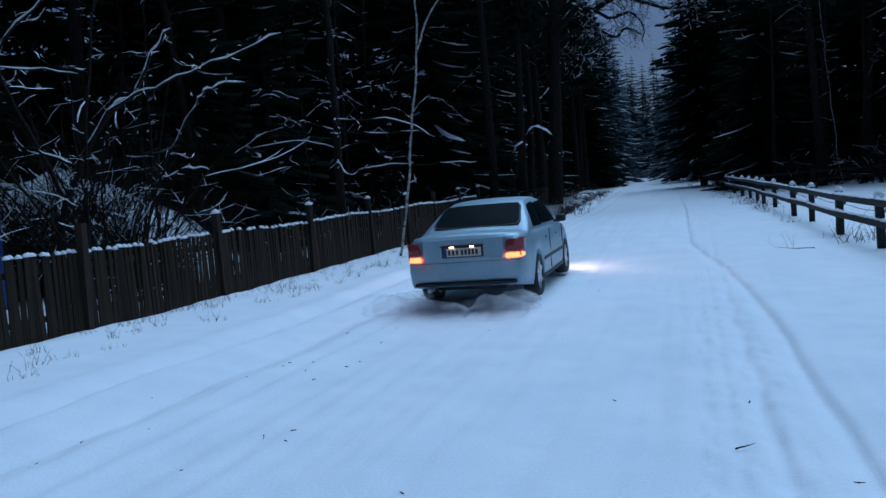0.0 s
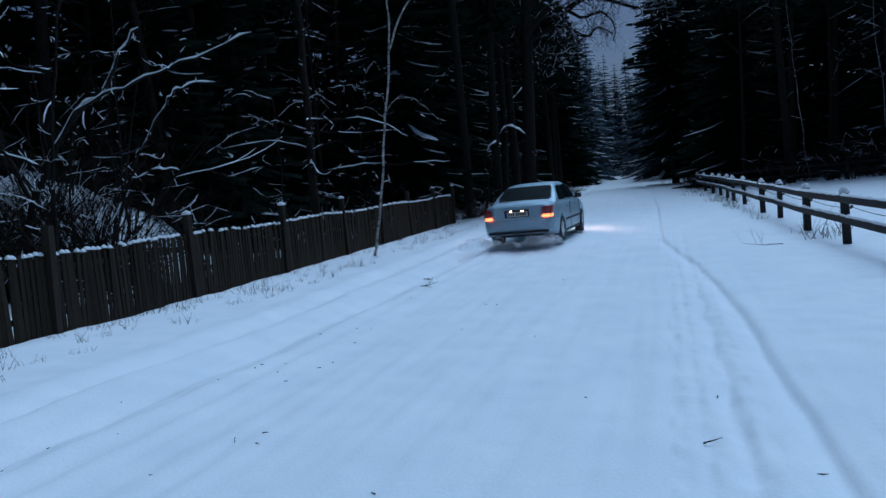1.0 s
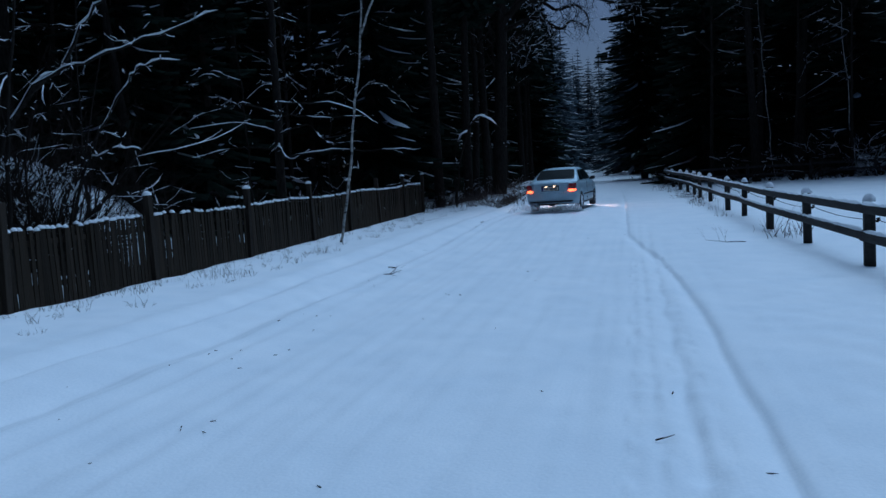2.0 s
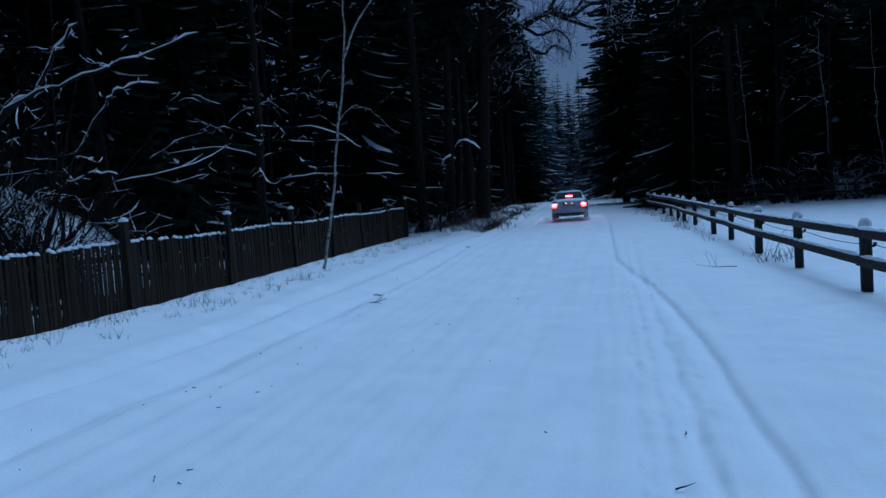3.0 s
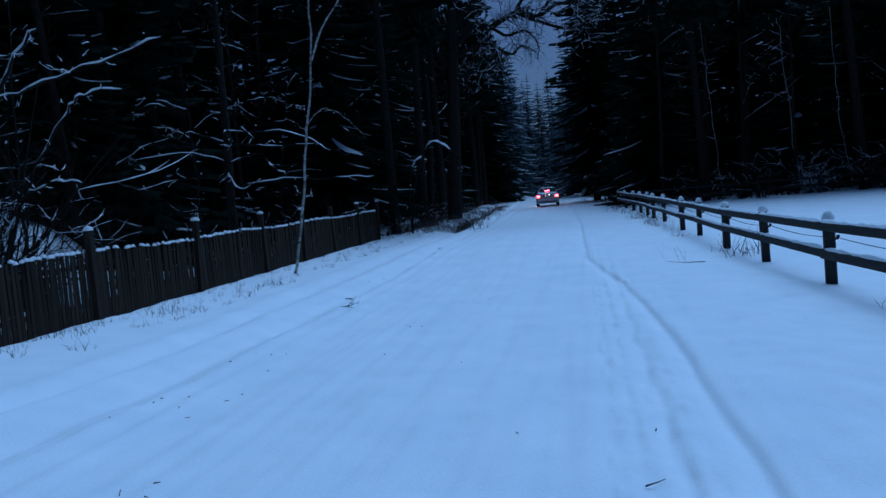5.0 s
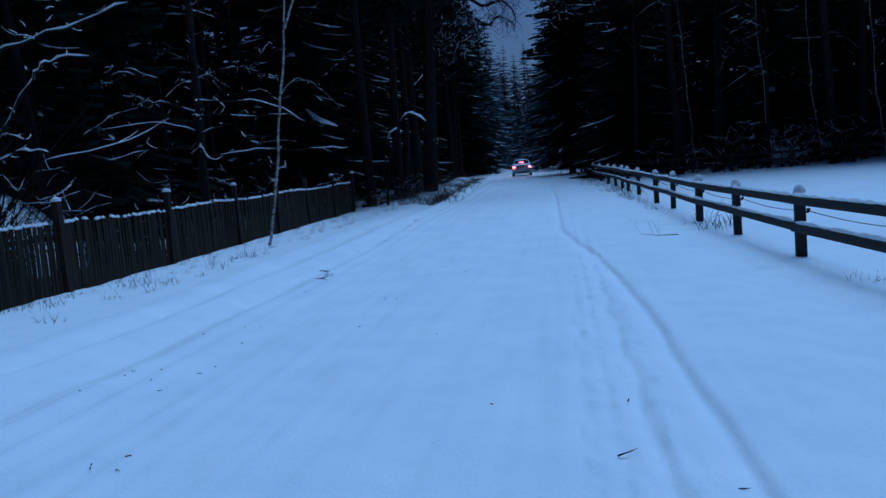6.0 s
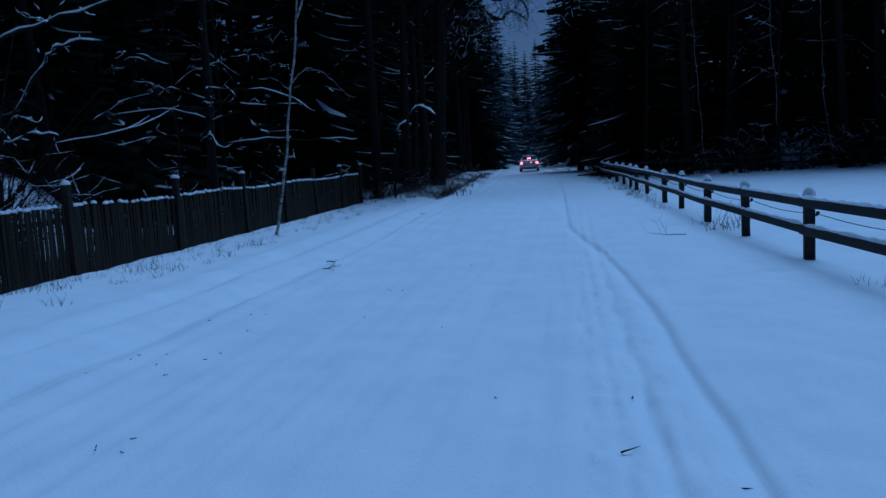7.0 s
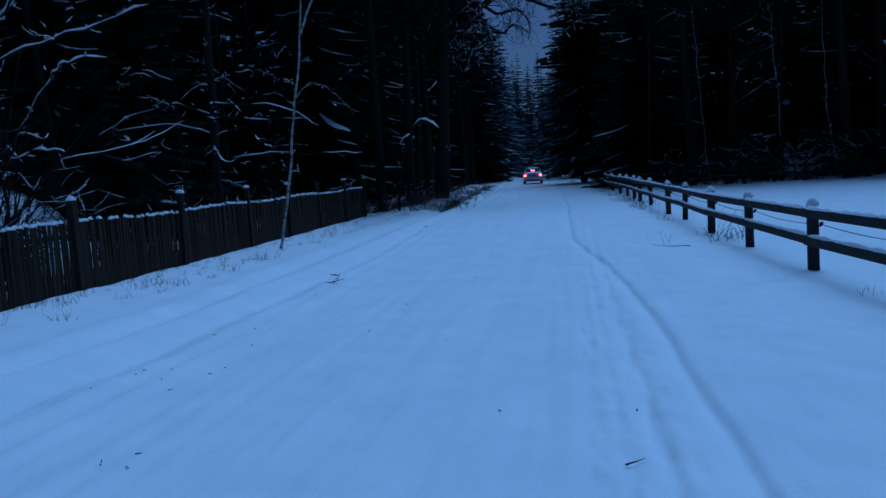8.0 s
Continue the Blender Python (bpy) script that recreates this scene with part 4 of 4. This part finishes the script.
def build_car():
    car = tagged(new("car"), "silver-blue four-door saloon car with lit red tail lights", "car")
    part("body", body_mesh(), car)
    part("roof", cabin_mesh(), car)
    part("underbody", bm_box("underbody", TRIM, (0, 0, 0.34, 1.0, 3.9, 0.24, 0.03), (0, REAR_AXLE, 0.5, 1.25, 0.66, 0.3, 0.03), (0, FRONT_AXLE, 0.5, 1.25, 0.66, 0.3, 0.03)), car)
    # rear end
    bm = bmesh.new()
    box(bm, 0, -2.235, 0.49, 1.62, 0.20, 0.27, 0.06)
    for v in bm.verts:
        v.co.y += 0.16 * (abs(v.co.x) / 0.8) ** 3
    part("rear_bumper", bm_mesh("rear_bumper", bm, PAINT, True), car)
    part("bumper_lip", bm_box("bumper_lip", TRIM, (0, -2.20, 0.345, 1.42, 0.12, 0.045, 0.012)), car, "black plastic lower lip")
    part("bumper_gap", bm_box("bumper_gap", TRIM, (0, -2.215, 0.632, 1.52, 0.05, 0.014, 0.003)), car)
    lid = part("boot_lid", bm_box("boot_lid", PAINT, (0, -2.222, 0.80, 1.13, 0.06, 0.30, 0.022)), car)
    part("plate_recess", bm_box("plate_recess", TRIM, (0, -2.251, 0.772, 0.58, 0.012, 0.15, 0.004), (0, -2.258, 0.855, 0.60, 0.03, 0.018, 0.004)), lid, "dark number plate recess")
    plate = part("number_plate", bm_box("number_plate", PLATE, (0, -2.260, 0.77, 0.52, 0.008, 0.112, 0.002)), car, "white number plate with dark characters as bars")
    part("plate_band", bm_box("plate_band", PLATE_BLUE, (-0.238, -2.2645, 0.77, 0.04, 0.004, 0.108, 0.0)), plate)
    for k, x in enumerate((-0.18, -0.125, -0.07, 0.0, 0.05, 0.10, 0.15, 0.20)):
        part("plate_bar", bm_box("plate_bar", PLATE_INK, (x, -2.265, 0.77, 0.034, 0.004, 0.072, 0.0)), plate)
    for x in (-0.14, 0.14):
        part("plate_lamp", bm_box("plate_lamp", PLATE_LAMP, (x, -2.272, 0.843, 0.06, 0.016, 0.010, 0.002)), car, "small lit number plate lamp")
    for sgn in (-1, 1):
        lamp = part("tail_light", lens(sgn, 0.738, 0.915, RED_LENS, "tail_light"), car, "dark red tail light lens")
        part("lit_lens", lens(sgn, 0.652, 0.734, TAIL_LIT, "lit_lens"), lamp, "glowing orange-red lower lens")
    part("exhaust", bm_box("exhaust", ALLOY, (-0.5, -2.2, 0.27, 0.06, 0.2, 0.06, 0.02)), car)
    # glass
    z0, w0 = roof_at(-1.47)
    z1, w1 = roof_at(-0.92)
    part("window_seal", pane(((-w0 + 0.075, -1.495, z0 - 0.002), (w0 - 0.075, -1.495, z0 - 0.002), (w1 - 0.04, -0.905, z1 + 0.012), (-w1 + 0.04, -0.905, z1 + 0.012)), 0.012, name="window_seal", mat=TRIM), car, "black rubber window seal")
    part("rear_window", pane(((-w0 + 0.10, -1.47, z0 + 0.01), (w0 - 0.10, -1.47, z0 + 0.01), (w1 - 0.06, -0.925, z1 + 0.006), (-w1 + 0.06, -0.925, z1 + 0.006)), 0.02, name="rear_window"), car, "dark rear window")
    z0, w0 = roof_at(1.1)
    z1, w1 = roof_at(0.45)
    part("windscreen", pane(((w0 - 0.08, 1.08, z0 + 0.03), (-w0 + 0.08, 1.08, z0 + 0.03), (-w1 + 0.06, 0.47, z1 + 0.015), (w1 - 0.06, 0.47, z1 + 0.015)), name="windscreen"), car, "dark windscreen")
    for sgn in (-1, 1):
        for ya, yb, yc, yd in ((-1.20, -0.36, -0.36, -0.78), (-0.30, 0.92, 0.40, -0.30)):
            q = [(sgn * 0.762, ya, 0.985), (sgn * 0.762, yb, 0.975), (sgn * 0.612, yc, 1.335), (sgn * 0.622, yd, 1.315)]
            if sgn < 0:
                q = [q[1], q[0], q[3], q[2]]
            part("side_window", pane(q, 0.012, name="side_window"), car, "dark side window")
        part("door_handle", bm_box("door_handle", PAINT, (sgn * 0.868, -0.62, 0.80, 0.03, 0.16, 0.035, 0.01)), car)
        part("door_handle", bm_box("door_handle", PAINT, (sgn * 0.870, 0.30, 0.79, 0.03, 0.16, 0.035, 0.01)), car)
        part("rubbing_strip", bm_box("rubbing_strip", TRIM, (sgn * 0.868, 0.0, 0.50, 0.018, 1.86, 0.05, 0.006)), car, "dark rubbing strip")
        part("sill", bm_box("sill", TRIM, (sgn * 0.80, 0.0, 0.235, 0.10, 1.85, 0.07, 0.02)), car)
        for y in (-0.33, 0.93):
            part("door_gap", bm_box("door_gap", TRIM, (sgn * 0.8605, y, 0.60, 0.012, 0.005, 0.60, 0.0)), car)
        bm = bmesh.new()
        box(bm, sgn * 0.895, 0.72, 1.0, 0.17, 0.11, 0.12, 0.04)
        box(bm, sgn * 0.80, 0.72, 0.96, 0.10, 0.06, 0.04, 0.01)
        part("wing_mirror", bm_mesh("wing_mirror", bm, TRIM, False), car, "dark wing mirror")
        head = part("headlight", bm_box("headlight", HEAD_LIT, (sgn * 0.58, 2.21, 0.62, 0.22, 0.03, 0.11, 0.005)), car, "lit warm white headlight")
        # unseen slats added to squeeze the headlight's glow into a low beam
        for k in range(14):
            part("louvre", bm_box("louvre", TRIM, (sgn * 0.58, 2.28, 0.563 + 0.0088 * k, 0.23, 0.11, 0.0015, 0.0)), head)
    part("grille", bm_box("grille", TRIM, (0, 2.225, 0.60, 0.62, 0.03, 0.16, 0.01)), car)
    part("front_bumper", bm_box("front_bumper", PAINT, (0, 2.17, 0.38, 1.30, 0.20, 0.24, 0.06)), car)
    # high brake light: a bar with one glowing face that turns to the rear when the driver brakes
    bar = part("brake_light", bm_box("brake_light", TRIM, (0, 0, 0, 0.34, 0.02, 0.075, 0.004)), car, "high brake light bar")
    part("lit_lens", bm_box("lit_lens", BRAKE_LIT, (0, -0.015, 0, 0.33, 0.008, 0.07, 0.0)), bar, "glowing red brake lens")
    bars = [bar]
    for sgn in (-1, 1):
        disc = part("brake_light", bm_box("brake_light", RED_LENS, (0, 0, 0, 0.23, 0.012, 0.12, 0.005)), car, "brake lamp in the tail light", m=pose(sgn * 0.675, -2.278, 0.79))
        part("lit_lens", bm_box("lit_lens", BRAKE_LIT, (0, -0.009, 0, 0.22, 0.005, 0.11, 0.0)), disc, "glowing red brake lens")
        bars.append(disc)
    tyre, rim = wheel_meshes()
    wheels = []
    for sgn in (-1, 1):
        for y in (REAR_AXLE, FRONT_AXLE):
            w = part("wheel", tyre, car, "black tyre on a pale alloy wheel, crusted with snow", m=pose(sgn * 0.755, y, WHEEL_R))
            part("rim", rim, w, "pale alloy rim")
            wheels.append(w)
    return car, bars, wheels


car, brake_bars, wheels = build_car()


# ---- snow thrown up by the wheels ----
POWDER = bpy.data.materials.new("powder_snow")
POWDER.use_nodes = True
_t = POWDER.node_tree
_t.nodes.remove(_t.nodes["Principled BSDF"])
_d, _l, _m = _t.nodes.new("ShaderNodeBsdfDiffuse"), _t.nodes.new("ShaderNodeBsdfTranslucent"), _t.nodes.new("ShaderNodeMixShader")
_c, _x, _n, _r = _t.nodes.new("ShaderNodeBsdfTransparent"), _t.nodes.new("ShaderNodeMixShader"), _t.nodes.new("ShaderNodeTexNoise"), _t.nodes.new("ShaderNodeMapRange")
_d.inputs["Color"].default_value = _l.inputs["Color"].default_value = (0.95, 0.96, 0.98, 1)
_m.inputs["Fac"].default_value = 0.5
_n.inputs["Scale"].default_value, _n.inputs["Detail"].default_value = 3.0, 4.0
_r.inputs["From Min"].default_value, _r.inputs["From Max"].default_value, _r.inputs["To Max"].default_value = 0.32, 0.78, 0.27
_o = _t.nodes.new("ShaderNodeTexCoord")
_t.links.new(_o.outputs["Object"], _n.inputs["Vector"])
_t.links.new(_n.outputs["Fac"], _r.inputs["Value"])
_t.links.new(_d.outputs[0], _m.inputs[1])
_t.links.new(_l.outputs[0], _m.inputs[2])
_t.links.new(_r.outputs[0], _x.inputs["Fac"])
_t.links.new(_c.outputs[0], _x.inputs[1])
_t.links.new(_m.outputs[0], _x.inputs[2])
_t.links.new(_x.outputs[0], _t.nodes["Material Output"].inputs["Surface"])


def snow_spray(seed, count, size, spread):
    """Thin puffs of powder, low and dense at the wheels, wider and looser behind."""
    rng = random.Random(seed)
    s = Soup()
    for k in range(count):
        u = (k + rng.random()) / count
        c = Vector((rng.uniform(-1, 1) * spread[0] * (0.6 + 0.6 * u), -u * spread[1], spread[2] * rng.uniform(-0.4, 1.0) * (1.3 - 0.9 * u)))
        r = size * (0.6 + 0.8 * u) * rng.uniform(0.7, 1.3)
        b, rings, sides = len(s.v), 6, 14
        for i in range(rings):
            h = math.sin(i / rings * math.pi / 2)
            for j in range(sides):
                w = 2 * math.pi * j / sides
                d = Vector((math.cos(w) * math.sqrt(1 - h * h), math.sin(w) * math.sqrt(1 - h * h), h * 0.6))
                s.v.append(c + d * r * (1 + 0.35 * noise.noise(d * 2.2 + c * 9)))
        s.v.append(c + Vector((0, 0, r * 0.6)))
        for i in range(rings - 1):
            for j in range(sides):
                q = b + i * sides
                s.f.append((q + j, q + (j + 1) % sides, q + sides + (j + 1) % sides, q + sides + j))
        for j in range(sides):
            s.f.append((b + (rings - 1) * sides + j, b + (rings - 1) * sides + (j + 1) % sides, b + rings * sides))
    ob = new("snow_spray", s.mesh("snow_spray", POWDER))
    return tagged(ob, "powder snow thrown up behind the car's wheels", "snow spray", "snow spray", "stuff")


sprays = [snow_spray(1, 6, 0.28, (0.25, 1.5, 0.12)), snow_spray(2, 4, 0.20, (0.10, 1.1, 0.06)), snow_spray(3, 5, 0.26, (0.7, 0.9, 0.03))]


# ---- litter on the snow, weeds and grass ----
def litter():
    rng = random.Random(12)
    for x, y, length, turn in ((0.26, 4.88, 0.13, 35), (0.75, 4.5, 0.06, 15), (0.35, 5.8, 0.05, 70)):
        s = Soup()
        pts, rad = limb(Vector((-length / 2, 0, 0.004)), Vector((1, 0, 0.03)), length, 0.006, rng, 0, 0.1, 4)
        s.tube(pts, rad, 5)
        ob = new("twig", s.mesh("twig", TWIG))
        ob.matrix_basis = pose(x, y, gz(x, y) + 0.004, 0, 0, turn)
        tagged(ob, "short dark twig lying on the road snow", "twig", "twigs on the snow")
    for x, y, sc, turn in ((1.79, 15.58, 0.75, 160), (-3.76, 12.21, 0.35, 40), (-3.95, 12.9, 0.25, 10), (-4.3, 22.8, 0.4, 70)):
        wood, snow = Soup(), Soup()
        grow(wood, snow, Vector((-0.5 * sc, 0, 0.02)), Vector((1, 0, 0.12)), sc, 0.010, rng, 2, 0, 0.0, 4, 0.2)
        ob = new("fallen_branch", wood.mesh("fallen_branch", TWIG))
        ob.matrix_basis = pose(x, y, gz(x, y) + 0.01, 0, 0, turn)
        tagged(ob, "small fallen branch lying on the snow", "branch", "fallen branches")
    bits = Soup()
    for x, y in ((-3.74, 6.96), (-3.24, 6.78), (-3.38, 8.47), (-3.88, 8.98), (-2.25, 10.16), (-2.88, 4.74), (-4.39, 16.3), (-4.0, 20.2)):
        for k in range(3):
            px, py = x + rng.gauss(0, 0.12), y + rng.gauss(0, 0.25)
            a = rng.uniform(0, 6.28)
            d = Vector((math.cos(a), math.sin(a), 0)) * rng.uniform(0.006, 0.02)
            c = Vector((px, py, gz(px, py) + 0.012))
            bits.tube([c - d, c + d], [0.004, 0.003], 4)
    for k in range(40):
        py = 4 + 30 * rng.random() ** 1.6
        px = float(bend_of_road(py)) + rng.choice((rng.uniform(-4.6, 1.0), rng.gauss(-3.9, 0.35)))
        a = rng.uniform(0, 6.28)
        d = Vector((math.cos(a), math.sin(a), 0)) * rng.uniform(0.005, 0.02)
        c = Vector((px, py, gz(px, py) + 0.012))
        bits.tube([c - d, c + d], [0.004, 0.002], 4)
    tagged(new("litter", bits.mesh("litter", TWIG)), "scattered dark bark and twig crumbs on the snow", "litter", kind="stuff")


def stalks(seed, n, h, spread):
    rng = random.Random(seed)
    s = Soup()
    for k in range(n):
        p = Vector((rng.gauss(0, spread), rng.gauss(0, spread), -0.03))
        pts, rad = limb(p, Vector((rng.uniform(-0.5, 0.5), rng.uniform(-0.5, 0.5), 1)), h * rng.uniform(0.3, 1.2), 0.0045, rng, -0.2, 0.3, 5)
        s.tube(pts, rad, 3)
        if rng.random() < 0.4:
            q, qr = limb(pts[2], Vector((rng.uniform(-1, 1), rng.uniform(-1, 1), 0.5)), h * 0.3, 0.003, rng, 0, 0.2, 3)
            s.tube(q, qr, 3)
    return s


def weeds():
    rng = random.Random(14)
    shapes = [stalks(60 + k, 9, 0.32, 0.10) for k in range(4)] + [stalks(70, 16, 0.22, 0.16)]
    spots = []
    for n in range(180):
        spots.append((FENCE_X + 0.1 + 2.0 * rng.random() ** 1.5, 5 + 27 * rng.random(), rng.uniform(0.35, 0.9)))
    for n in range(420):
        y = 31.5 + 32 * rng.random() ** 1.5
        spots.append((float(bend_of_road(y)) - 4.9 - rng.random() ** 1.5 * 3.0, y, rng.uniform(0.8, 2.4)))
    for n in range(90):
        y = 26 + 40 * rng.random()
        spots.append((float(bend_of_road(y)) + 2.6 + rng.gauss(0, 0.45), y, rng.uniform(0.5, 1.6)))
    spots += [(3.1, 16.4, 2.2), (3.0, 16.6, 1.9), (2.95, 16.2, 1.5), (2.9, 17.4, 1.3), (3.4, 9.7, 0.7), (2.6, 24.5, 1.3), (2.3, 31, 1.4), (1.9, 37, 1.5), (1.7, 42, 1.5), (2.5, 21.9, 1.0)]
    every = Soup()
    for n, (x, y, sc) in enumerate(spots):
        m = pose(x, y, gz(x, y), 0, 0, rng.uniform(0, 360)) @ Matrix.Scale(sc, 4)
        b = len(every.v)
        every.v += [m @ v for v in shapes[n % 5].v]
        every.f += [tuple(b + i for i in f) for f in shapes[n % 5].f]
    tagged(new("weeds", every.mesh("weeds", DRY_GRASS)), "dry brown weed stalks poking through the snow", "weeds", kind="stuff")


litter()
weeds()

# ---- moving things ----
CAR_ROWS = [(0.0, -2.92, 12.21, 1.0), (0.5, -3.01, 15.79, 1.0), (1.0, -3.0, 19.51, -4.1), (1.5, -2.72, 22.9, -8.8), (2.0, -2.22, 27.13, -6.5), (2.2, -2.06, 28.9, -4.0), (3.3, -2.17, 42.4, 2.3), (3.5, -2.22, 44.6, 2.5), (4.2, -2.5, 52.6, 2.8), (5.3, -2.9, 61.8, 2.8), (6.0, -3.28, 68.0, 2.8), (6.5, -3.38, 69.0, 2.8), (7.0, -3.41, 69.2, 2.8), (8.0, -3.41, 69.2, 2.8)]


def car_at(t):
    ts = [r[0] for r in CAR_ROWS]
    return [float(np.interp(t, ts, [r[k] for r in CAR_ROWS])) for k in (1, 2, 3)]


def motions():
    walk(car, [(t, pose(x, y, float(lie(x, y)) + 0.03, 0.6 if y < 14 else 1.15, 0, yaw)) for t, x, y, yaw in CAR_ROWS])
    steps = [k / 30 for k in range(241)]
    way, far, last = [], 0.0, None
    for t in steps:
        x, y, _ = car_at(t)
        far += math.hypot(x - last[0], y - last[1]) if last else 0.0
        last = (x, y)
        way.append(far)
    for w in wheels:
        here = w.matrix_basis.translation.copy()
        steer = 6 if here.y > 0 else 0
        walk(w, [(t, pose(*here, 0, 0, steer * (1 if 0.8 < t < 2.6 else 0)) @ Matrix.Rotation(-d / WHEEL_R, 4, "X")) for t, d in zip(steps, way)])
    turn = [(0.0, 180), (2.3, 180), (2.35, 120), (2.4, 60), (2.45, 0), (8.0, 0)]
    places = [(0, -1.38, 1.165)] + [tuple(b.matrix_basis.translation) for b in brake_bars[1:]]
    for ob, at in zip(brake_bars, places):
        walk(ob, [(t, pose(at[0], at[1] + 0.08 * a / 180, at[2] - 0.05 * a / 180, 0, 0, a)) for t, a in turn])
    for k, ob in enumerate(sprays):
        rows = []
        for t in (0.0, 0.5, 1.0, 1.5, 2.0, 2.2, 2.7, 3.3, 3.7, 4.2, 5.3, 8.0):
            x, y, yaw = car_at(min(t, 4.2))
            m = pose(x, y, float(lie(x, y)), 0, 0, yaw) @ pose((-0.8, 0.75, 0)[k], (-1.6, -1.5, -2.2)[k], 0.02)
            if t > 3.0:
                m = m @ pose(0, 0, -0.12 if t < 4.2 else (-0.25 if t < 5 else -0.6))  # the powder settles
            rows.append((t, m))
        walk(ob, rows)


motions()
